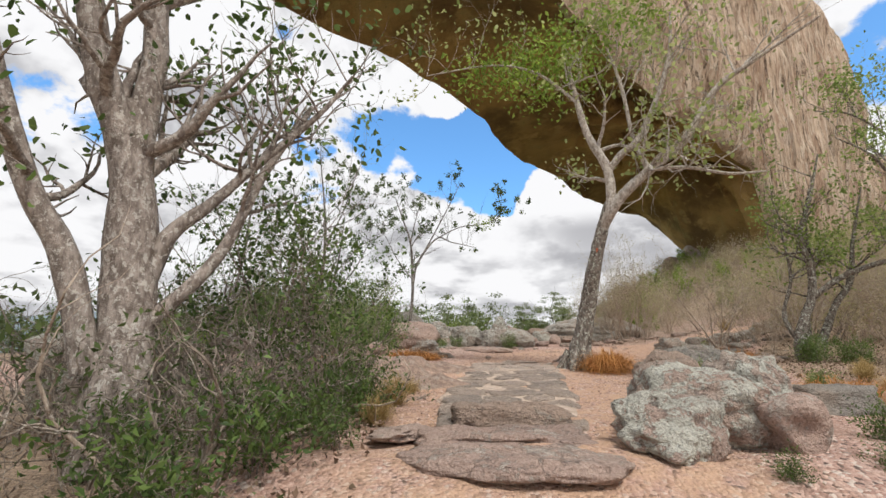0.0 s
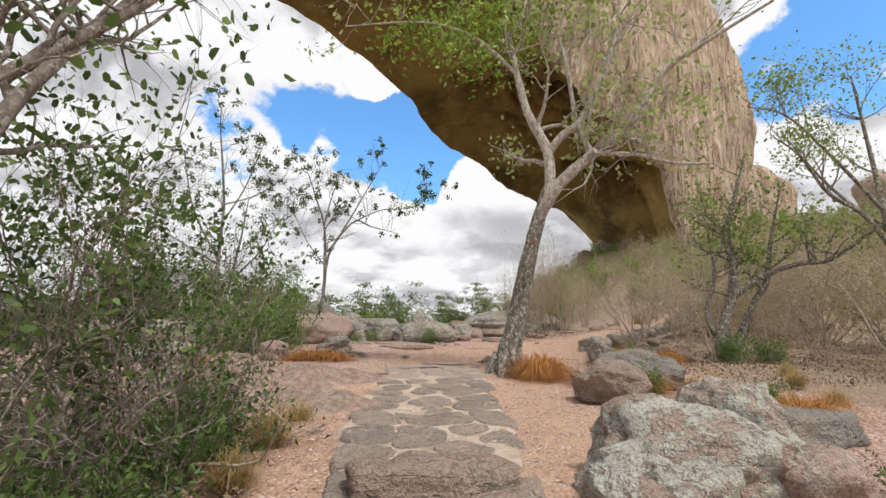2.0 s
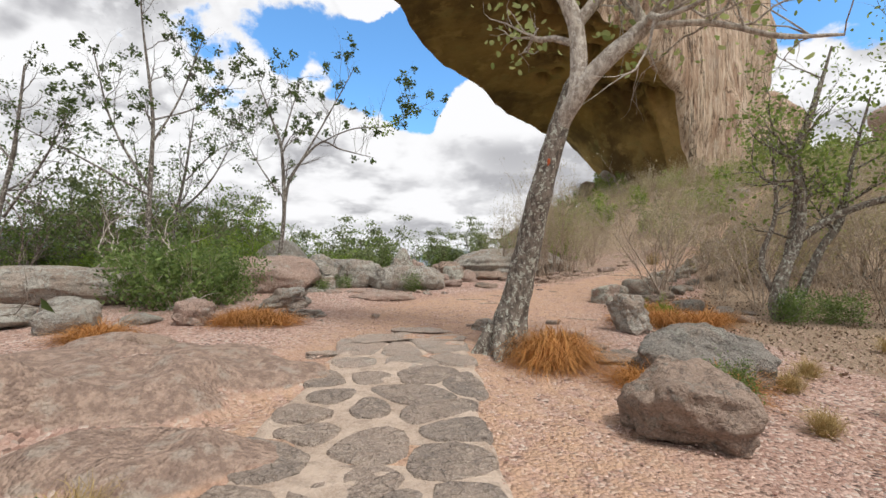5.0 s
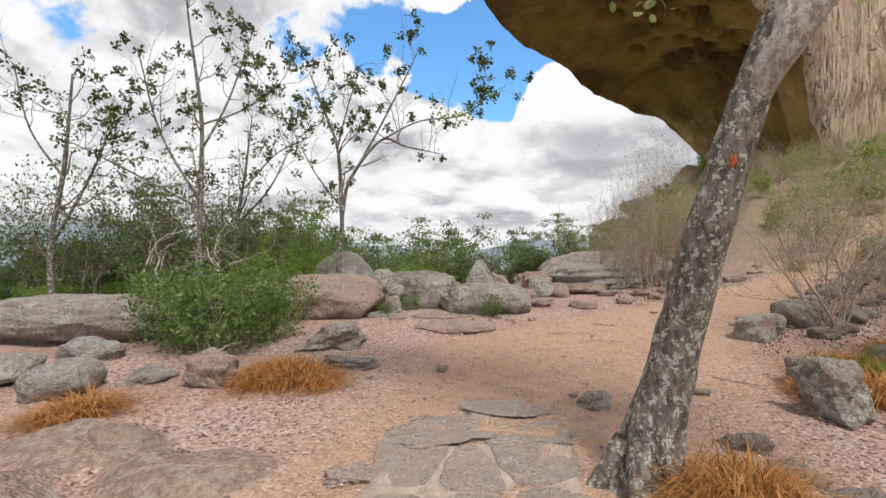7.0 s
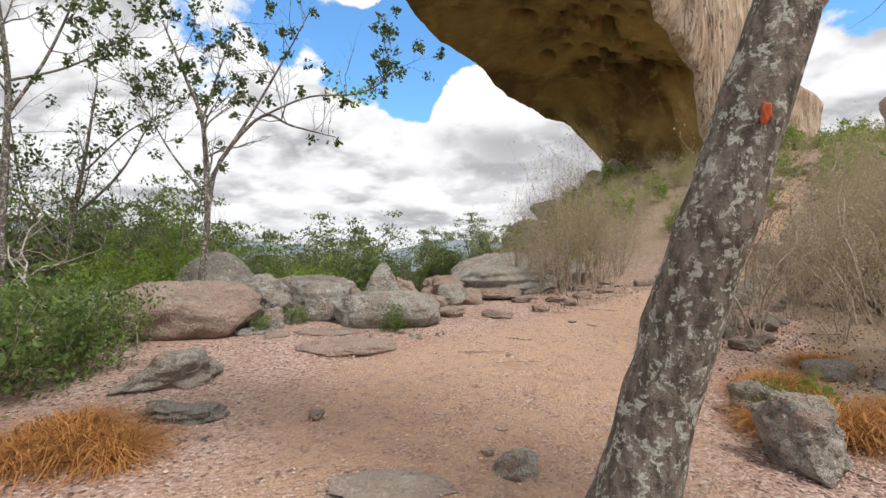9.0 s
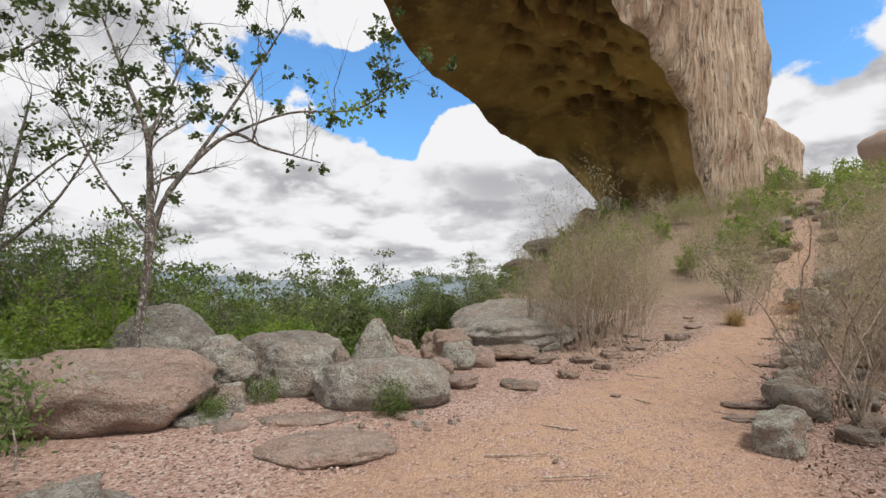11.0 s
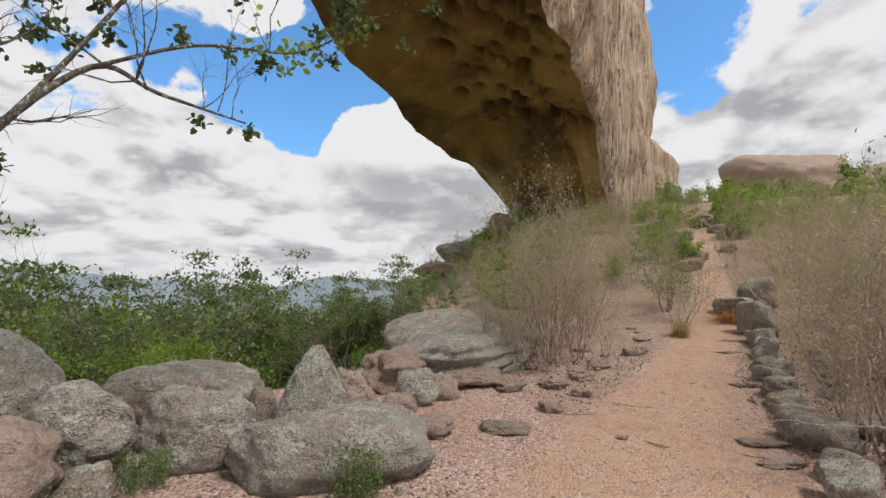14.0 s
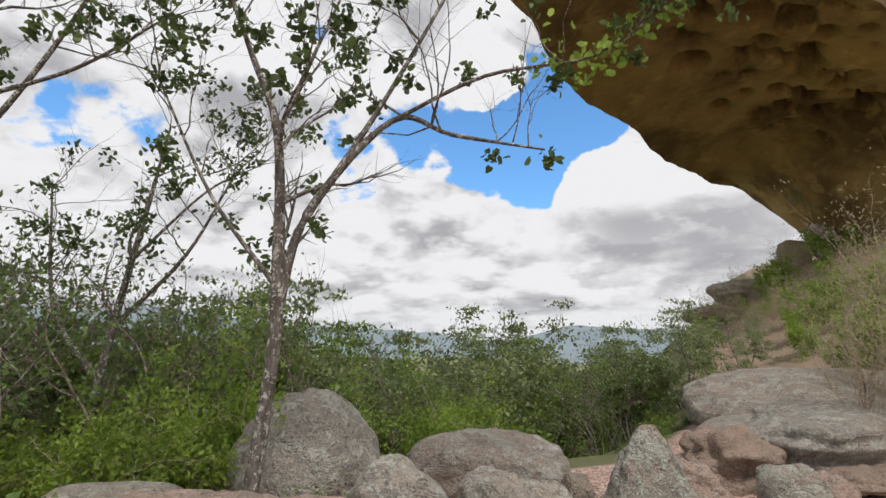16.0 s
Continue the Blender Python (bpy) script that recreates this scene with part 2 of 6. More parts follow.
def ground_material():
    m, g = material("ground_gravel")
    p = coords(g)
    trail = g.add("ShaderNodeAttribute", attribute_name="trail").outputs["Fac"]
    litter = g.add("ShaderNodeAttribute", attribute_name="litter").outputs["Fac"]
    green = g.add("ShaderNodeAttribute", attribute_name="green").outputs["Fac"]
    n1 = g.noise(p, 0.9, 6, 0.6)
    n2 = g.noise(p, 7.0, 5, 0.6)
    n3 = g.noise(p, 90.0, 3, 0.7)
    grit = g.add("ShaderNodeTexVoronoi")
    g.put(grit.inputs["Vector"], p)
    grit.inputs["Scale"].default_value = 42
    val = g.add("ShaderNodeSeparateColor")
    g.put(val.inputs[0], grit.outputs["Color"])
    gravel = g.mix(val.outputs[0], (0.37, 0.228, 0.185), (0.70, 0.505, 0.43))
    gravel = g.mix(g.step(val.outputs[1], 0.82, 0.92), gravel, (0.70, 0.60, 0.53))
    gravel = g.mix(g.step(val.outputs[2], 0.86, 0.94), gravel, (0.13, 0.10, 0.09))
    gravel = g.mix(g.math("MULTIPLY", g.step(n1, 0.42, 0.64), 0.45), gravel, (0.45, 0.275, 0.21))
    dust = g.mix(n2, (0.53, 0.325, 0.21), (0.67, 0.46, 0.325))
    c = g.mix(g.math("MULTIPLY", trail, g.step(n2, 0.30, 0.62, 0.1, 0.9)), gravel, dust)
    bare = g.add("ShaderNodeAttribute", attribute_name="bare").outputs["Fac"]
    stone = g.mix(g.step(g.noise(p, 14.0, 5, 0.7), 0.40, 0.62), (0.29, 0.21, 0.17), (0.47, 0.345, 0.275))
    stone = g.mix(g.math("MULTIPLY", g.step(n2, 0.52, 0.66), 0.6), stone, (0.40, 0.36, 0.31))
    c = g.mix(g.step(g.math("ADD", bare, g.math("MULTIPLY", g.math("SUBTRACT", n2, 0.5), 0.9)), 0.4, 0.7), c, stone)
    leafy = g.mix(g.step(n3, 0.3, 0.7), (0.19, 0.135, 0.095), (0.53, 0.41, 0.30))
    c = g.mix(g.step(g.math("ADD", litter, g.math("MULTIPLY", g.math("SUBTRACT", n2, 0.5), 0.9)), 0.45, 0.75), c, leafy)
    scrub = g.mix(g.noise(p, 0.05, 8, 0.7), (0.10, 0.13, 0.05), (0.27, 0.26, 0.15))
    scrub = g.mix(g.step(g.noise(p, 0.012, 6, 0.6), 0.52, 0.6), scrub, (0.26, 0.27, 0.15))
    c = g.mix(g.step(g.math("ADD", green, g.math("MULTIPLY", g.math("SUBTRACT", n1, 0.5), 0.8)), 0.4, 0.7), c, scrub)
    c = g.mix(g.math("MULTIPLY", g.step(n3, 0.3, 0.7), 0.3), c, g.mix(0.5, c, (0.14, 0.09, 0.07)))
    relief = g.math("ADD", g.math("MULTIPLY", grit.outputs["Distance"], -0.8), g.math("ADD", g.math("MULTIPLY", n3, 0.4), g.math("MULTIPLY", n2, 1.2)))
    finish(g, c, 0.93, g.bump(relief, 1.0, 0.03), 0.2)
    return m


def bark_material(name, body, pale, dark, pale_amount=0.5):
    m, g = material(name)
    p = coords(g)
    long_p = g.scaled(p, (1, 1, 0.8))
    n1 = g.noise(long_p, 24, 6, 0.7, 0.5)
    n2 = g.noise(p, 52, 4, 0.7)
    n3 = g.noise(g.scaled(p, (1, 1, 0.4)), 26, 4, 0.65)
    c = g.mix(g.step(n3, 0.35, 0.65), dark, body)
    c = g.mix(g.math("MULTIPLY", g.step(g.math("ADD", g.math("MULTIPLY", n1, 0.65), g.math("MULTIPLY", n2, 0.35)), 0.565 - 0.07 * pale_amount, 0.595 - 0.07 * pale_amount), 0.8), c, pale)
    c = g.mix(g.math("MULTIPLY", g.step(g.noise(g.scaled(p, (1, 1, 0.6)), 12, 6, 0.7, 0.8), 0.54, 0.62), 0.38), c, dark)
    c = g.mix(g.step(n2, 0.62, 0.74), c, dark)
    finish(g, c, 0.9, g.bump(g.math("ADD", n2, n3), 0.7, 0.02), 0.2)
    return m


def leaf_material(name, a, b, spec=0.3, glow=0.45, deep=0.6):
    m, g = material(name)
    rnd = g.add("ShaderNodeNewGeometry").outputs["Random Per Island"]
    c = g.mix(rnd, a, b)
    # shade inside the clumps, painted as near-black green noise patches; deep sets how strong
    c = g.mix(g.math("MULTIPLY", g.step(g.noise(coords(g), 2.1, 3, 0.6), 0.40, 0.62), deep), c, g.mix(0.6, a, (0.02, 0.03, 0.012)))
    finish(g, c, 0.55, None, spec, 0.0, glow)
    return m


GRANITE = rock_material("granite_grey", (0.36, 0.325, 0.28), (0.42, 0.33, 0.265), (0.61, 0.60, 0.54), (0.055, 0.052, 0.048), 0.9)
GRANITE_SPOT = rock_material("granite_black_spotted", (0.36, 0.34, 0.30), (0.40, 0.34, 0.285), (0.53, 0.53, 0.48), (0.02, 0.02, 0.02), 0.7, 0.75, 0.05)
GRANITE_PINK = rock_material("granite_pink", (0.42, 0.30, 0.25), (0.49, 0.34, 0.275), (0.54, 0.49, 0.43), (0.10, 0.075, 0.065), 0.35)
GRANITE_LICHEN = rock_material("granite_lichen", (0.36, 0.30, 0.25), (0.44, 0.315, 0.255), (0.58, 0.61, 0.53), (0.06, 0.055, 0.048), 1.0)
CRUSTED = rock_material("granite_crusted", (0.40, 0.29, 0.24), (0.47, 0.33, 0.265), (0.64, 0.69, 0.61), (0.05, 0.045, 0.04), 1.1, 1.0)
GRANITE_DARK = rock_material("granite_dark", (0.29, 0.265, 0.235), (0.35, 0.26, 0.20), (0.38, 0.38, 0.33), (0.075, 0.07, 0.065), 0.35)
BEDROCK = rock_material("bedrock_brown", (0.37, 0.27, 0.21), (0.44, 0.31, 0.235), (0.36, 0.33, 0.28), (0.09, 0.075, 0.068), 0.3)
FLAG = rock_material("flagstone", (0.32, 0.265, 0.225), (0.42, 0.33, 0.27), (0.56, 0.45, 0.365), (0.14, 0.11, 0.095), 0.5, 1.0)
GROUND = ground_material()
FLAG_PALE = rock_material("flagstone_pale", (0.55, 0.44, 0.365), (0.58, 0.44, 0.36), (0.64, 0.58, 0.51), (0.42, 0.34, 0.28), 0.5, 1.5)
BARK_GREY = bark_material("bark_lichen_grey", (0.27, 0.23, 0.195), (0.58, 0.60, 0.52), (0.10, 0.083, 0.07), 0.55)
BARK_SLIM = bark_material("bark_slim_grey", (0.19, 0.17, 0.15), (0.60, 0.59, 0.54), (0.09, 0.075, 0.065), 0.5)
BARK_SCAR = bark_material("bark_scarred", (0.40, 0.345, 0.305), (0.58, 0.55, 0.50), (0.17, 0.14, 0.12), 0.55)
BARK_PALE = bark_material("bark_pale", (0.54, 0.49, 0.425), (0.66, 0.62, 0.56), (0.28, 0.235, 0.20), 0.7)
BARK_BROWN = bark_material("bark_brown", (0.33, 0.265, 0.215), (0.52, 0.48, 0.42), (0.13, 0.10, 0.085), 0.5)
TWIG = bark_material("twig_dry", (0.56, 0.465, 0.37), (0.66, 0.60, 0.52), (0.28, 0.22, 0.175), 0.35)
THICKET_TWIG = bark_material("twig_grey_brown", (0.36, 0.305, 0.255), (0.52, 0.47, 0.41), (0.16, 0.13, 0.105), 0.4)
TWIG_RED = bark_material("twig_reddish", (0.56, 0.45, 0.355), (0.60, 0.50, 0.40), (0.25, 0.185, 0.145), 0.3)
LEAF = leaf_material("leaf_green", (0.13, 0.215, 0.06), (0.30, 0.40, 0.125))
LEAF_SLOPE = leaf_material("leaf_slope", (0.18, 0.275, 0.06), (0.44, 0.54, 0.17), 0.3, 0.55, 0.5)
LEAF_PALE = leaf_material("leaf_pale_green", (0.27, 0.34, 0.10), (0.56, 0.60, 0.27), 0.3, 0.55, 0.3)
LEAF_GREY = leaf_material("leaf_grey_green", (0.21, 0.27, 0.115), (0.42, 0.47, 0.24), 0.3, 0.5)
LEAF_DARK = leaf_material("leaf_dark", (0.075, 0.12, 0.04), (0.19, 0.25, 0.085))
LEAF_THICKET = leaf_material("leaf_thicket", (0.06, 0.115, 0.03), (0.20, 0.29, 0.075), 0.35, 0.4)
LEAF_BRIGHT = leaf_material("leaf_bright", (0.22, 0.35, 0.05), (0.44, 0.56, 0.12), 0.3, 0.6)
LEAF_OLIVE = leaf_material("leaf_olive", (0.36, 0.33, 0.17), (0.58, 0.52, 0.31), 0.3, 0.6, 0.12)
LEAF_DRY = leaf_material("leaf_dry", (0.42, 0.33, 0.22), (0.58, 0.47, 0.33), 0.2, 0.45, 0.12)
STRAW = leaf_material("straw_orange", (0.38, 0.165, 0.05), (0.68, 0.36, 0.13), 0.2, 0.25, 0.3)
STRAW_PALE = leaf_material("straw_pale", (0.38, 0.27, 0.11), (0.55, 0.42, 0.20), 0.2, 0.25, 0.3)


def arch_materials():
    m, g = material("arch_face")
    p = coords(g)
    streak = g.scaled(p, (1, 1, 0.11))
    n1 = g.noise(streak, 0.8, 7, 0.6, 0.9)
    n2 = g.noise(streak, 2.6, 7, 0.62, 1.0)
    n3 = g.noise(p, 0.35, 5, 0.6)
    n4 = g.noise(g.scaled(p, (1, 1, 0.2)), 7.0, 6, 0.66, 0.6)
    c = g.mix(g.step(n1, 0.36, 0.60), (0.40, 0.275, 0.195), (0.64, 0.50, 0.375))
    c = g.mix(g.math("MULTIPLY", g.step(n2, 0.5, 0.64), 0.65), c, (0.76, 0.66, 0.53))
    c = g.mix(g.math("MULTIPLY", g.step(n3, 0.52, 0.7), 0.45), c, (0.47, 0.40, 0.34))
    c = g.mix(g.math("MULTIPLY", g.step(n4, 0.54, 0.64), 0.5), c, (0.74, 0.62, 0.49))
    c = g.mix(g.math("MULTIPLY", g.step(n4, 0.44, 0.36), 0.55), c, (0.23, 0.155, 0.11))
    crack = g.step(g.math("ABSOLUTE", g.math("SUBTRACT", g.noise(g.scaled(p, (1, 1, 0.07)), 1.3, 5, 0.6, 0.6), 0.5)), 0.0, 0.014)
    c = g.mix(g.math("MULTIPLY", g.math("SUBTRACT", 1.0, crack), 0.8), c, (0.10, 0.07, 0.05))
    relief = g.math("ADD", g.math("ADD", n2, g.math("MULTIPLY", n4, 0.5)), g.math("MULTIPLY", crack, 0.35))
    finish(g, c, 0.92, g.bump(relief, 1.0, 0.35), 0.15)
    # underside: ochre rock, with some of its shade put into the darker colours
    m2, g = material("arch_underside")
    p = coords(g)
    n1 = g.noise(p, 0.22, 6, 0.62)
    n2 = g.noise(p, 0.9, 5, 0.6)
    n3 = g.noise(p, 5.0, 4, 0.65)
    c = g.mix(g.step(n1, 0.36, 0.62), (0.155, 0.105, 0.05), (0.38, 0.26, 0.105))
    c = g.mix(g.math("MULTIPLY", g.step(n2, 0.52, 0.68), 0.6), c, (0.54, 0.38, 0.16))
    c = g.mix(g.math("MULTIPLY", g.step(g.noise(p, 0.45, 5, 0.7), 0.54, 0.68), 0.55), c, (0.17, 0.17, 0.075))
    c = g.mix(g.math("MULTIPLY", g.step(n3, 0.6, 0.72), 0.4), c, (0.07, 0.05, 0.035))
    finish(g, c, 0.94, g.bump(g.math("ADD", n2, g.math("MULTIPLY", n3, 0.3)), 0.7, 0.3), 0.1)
    return m, m2


ARCH_FACE, ARCH_UNDER = arch_materials()


def plain_material(name, a, b, scale, rough=0.9):
    m, g = material(name)
    finish(g, g.mix(g.noise(coords(g), scale, 5, 0.6), a, b), rough, None, 0.15)
    return m


def mortar_material():
    m, g = material("mortar")
    p = coords(g)
    c = g.mix(g.step(g.noise(p, 5.0, 6, 0.65), 0.36, 0.64), (0.41, 0.315, 0.25), (0.60, 0.485, 0.395))
    c = g.mix(g.math("MULTIPLY", g.step(g.noise(p, 60.0, 4, 0.7), 0.40, 0.62), 0.5), c, (0.60, 0.49, 0.41))
    c = g.mix(g.math("MULTIPLY", g.step(g.noise(p, 9.0, 6, 0.7), 0.53, 0.64), 0.5), c, (0.33, 0.26, 0.21))
    finish(g, c, 0.95, g.bump(g.noise(p, 24.0, 6, 0.7), 0.9, 0.03), 0.15)
    return m


MORTAR = mortar_material()
# far hills: the haze of distance is painted into this bluish base colour
HILL_HAZE_TINT = plain_material("hill_haze_tint", (0.17, 0.22, 0.26), (0.25, 0.29, 0.31), 0.006)
RESIN = plain_material("resin_red", (0.40, 0.07, 0.025), (0.62, 0.16, 0.06), 30.0, 0.5)


# ---- mesh builders ----
class Geo:
    """Collects vertices and faces of one mesh."""

    def __init__(self):
        self.v, self.f, self.count = [], [], 0

    def put(self, verts, faces):
        verts = np.asarray(verts, float)
        self.v.append(verts)
        self.f.extend((np.asarray(faces) + self.count).tolist())
        self.count += len(verts)

    def tube(self, pts, radii, sides=5):
        pts = np.asarray(pts, float)
        n = len(pts)
        tan = np.gradient(pts, axis=0)
        tan /= np.linalg.norm(tan, axis=1)[:, None] + 1e-9
        ref = np.array([0.31, 0.17, 0.93]) if abs(tan[:, 2]).mean() < 0.8 else np.array([0.95, 0.2, 0.1])
        u = np.cross(tan, ref)
        u /= np.linalg.norm(u, axis=1)[:, None] + 1e-9
        w = np.cross(tan, u)
        ang = np.arange(sides) * 2 * np.pi / sides
        ring = (u[:, None, :] * np.cos(ang)[None, :, None] + w[:, None, :] * np.sin(ang)[None, :, None]) * np.asarray(radii)[:, None, None]
        verts = (pts[:, None, :] + ring).reshape(-1, 3)
        i, j = np.meshgrid(np.arange(n - 1), np.arange(sides), indexing="ij")
        a = (i * sides + j).ravel()
        b = (i * sides + (j + 1) % sides).ravel()
        self.put(verts, np.stack([a, b, b + sides, a + sides], 1))

    def leaves(self, where, size, rng, shape=0.5, up=0.0, towards=None, spread=1.0):
        """Folded kite-shaped leaves at the rows of where."""
        where = np.asarray(where, float)
        n = len(where)
        if not n:
            return
        d = rng.normal(size=(n, 3)) * spread
        if towards is not None:
            d += towards
        d[:, 2] += up
        d /= np.linalg.norm(d, axis=1)[:, None] + 1e-9
        s = np.cross(d, rng.normal(size=(n, 3)))
        s /= np.linalg.norm(s, axis=1)[:, None] + 1e-9
        nrm = np.cross(d, s)
        ln = (size * rng.uniform(0.6, 1.3, n))[:, None]
        wd = ln * shape * 0.5
        a = where
        c = where + d * ln - nrm * ln * 0.12
        b = where + d * ln * 0.45 + s * wd + nrm * ln * 0.12
        e = where + d * ln * 0.45 - s * wd + nrm * ln * 0.12
        if shape >= 0.55:
            # broad rounded blade
            low, high = where + d * ln * 0.22, where + d * ln * 0.72
            lift = nrm * ln * 0.08
            verts = np.stack([a, low + s * wd * 0.85 + lift, high + s * wd * 0.8 + lift, c, high - s * wd * 0.8 + lift, low - s * wd * 0.85 + lift], 1).reshape(-1, 3)
            self.put(verts, np.arange(6 * n).reshape(n, 6))
            return
        verts = np.stack([a, b, c, e], 1).reshape(-1, 3)
        self.put(verts, np.arange(4 * n).reshape(n, 4))

    def mesh(self, name, mats, flat=False):
        me = bpy.data.meshes.new(name)
        me.from_pydata(np.concatenate(self.v).tolist() if self.v else [], [], self.f)
        for m in (mats if isinstance(mats, (list, tuple)) else [mats]):
            me.materials.append(m)
        if not flat:
            me.polygons.foreach_set("use_smooth", [True] * len(me.polygons))
        me.update()
        return me


def part(name, geo, mat, parent, label="", flat=False):
    """One mesh object under a thing."""
    ob = new(name, geo.mesh(name, mat, flat))
    ob.parent = parent
    if label:
        ob["label"] = label
    return ob


def thing(name, at, label, category, group="", kind=""):
    ob = new(name)
    ob.empty_display_size = 0.1
    ob.location = at
    return tagged(ob, label, category, group, kind)


def ico(sub):
    bm = bmesh.new()
    bmesh.ops.create_icosphere(bm, subdivisions=sub, radius=1.0)
    v = np.array([x.co[:] for x in bm.verts])
    f = [[x.index for x in face.verts] for face in bm.faces]
    bm.free()
    return v, f


ICO = {k: ico(k) for k in (2, 3, 4, 5)}


def rock_verts(w, d, h, seed, sub=4, box=0.5, rough=0.16, cone=0.0, lean=0.0, layers=0.0, cuts=None):
    """A weathered boulder, origin at its base; box: how blocky, cone: how pointed."""
    v, f = ICO[sub]
    r = 1.0 / (np.sum(np.abs(v) ** (2 + 6 * box), axis=1) ** (1 / (2 + 6 * box)))
    p = v * r[:, None]
    p[:, :2] *= (1 - cone * np.clip((p[:, 2] + 0.8) / 1.8, 0, 1))[:, None]
    # flat facets cut by random planes
    rng = np.random.default_rng(seed)
    for _ in range(int(2 + 13 * box) if cuts is None else cuts):
        nrm = rng.normal(size=3)
        nrm /= np.linalg.norm(nrm)
        lim = rng.uniform(0.80 - 0.2 * box, 0.95)
        over = np.maximum(0, p @ nrm - lim)
        p -= np.outer(over * 0.8, nrm)
    off = (seed * 7.13) % 61
    n = fbm(p * 1.3 + off, 3, seed) * rough + fbm(p * 6 + off, 3, seed + 5) * rough * 0.22
    p += v * n[:, None]
    if layers:
        band = vnoise(np.stack([p[:, 0] * 0.6, p[:, 1] * 0.6, p[:, 2] * 7 + off], 1), seed)
        p[:, :2] += v[:, :2] * (band * layers)[:, None]
    p[:, 0] += lean * p[:, 2]
    lo, hi = p.min(0), p.max(0)
    p = (p - (lo + hi) / 2) / (hi - lo) * np.array([w, d, h * 1.12])
    p[:, 2] += h * 0.44
    fine = fbm(p * 9 + off, 2, seed + 9) * 0.02 - 0.018 * np.exp(-(vnoise(p * np.array([2.0, 2.0, 2.6]) + off, seed + 3) / 0.06) ** 2)
    p += v * fine[:, None]
    return p, f


def rock(x, y, w, h, label, d=None, mat=None, seed=1, turn=0.0, sub=4, box=0.5, rough=0.16, cone=0.0, lean=0.0, layers=0.0, sink=0.04, base=None, name="boulder", category="rock", group="", tilt=0.0, cuts=None):
    p, f = rock_verts(w, d or w * 0.8, h, seed, sub, box, rough, cone, lean, layers, cuts)
    g = Geo()
    g.put(p, f)
    ob = new(name, g.mesh(name, mat or GRANITE))
    z = (ground_z(x, y) if base is None else base) - sink
    ob.matrix_basis = pose(x, y, z, tilt, 0, turn)
    return tagged(ob, label, category, group)


# ---- the ground: one sheet from the path to the horizon ----
def spaced(lo, hi, fine, far, growth=1.16):
    mid = list(np.arange(lo, hi + 1e-6, fine))
    up, s = [hi], fine
    while up[-1] < far:
        s *= growth
        up.append(up[-1] + s)
    down, s = [lo], fine
    while down[-1] > -far:
        s *= growth
        down.append(down[-1] - s)
    return np.array(down[:0:-1] + mid + up[1:])


def trail_mask(x, y):
    """How trodden the ground is: the clearing, and the path that climbs to the right."""
    along = np.interp(y, [0, 4, 8, 11, 13.2, 14.9, 17, 22, 30], [0.4, 0.7, 1.6, 2.9, 5.6, 8.4, 12.0, 18.6, 29])
    wide = np.interp(y, [0, 8, 11, 14, 18, 30], [1.0, 1.8, 2.2, 1.3, 0.9, 0.6])
    return 1 - smooth(np.abs(x - along) / wide, 0.55, 1.25)


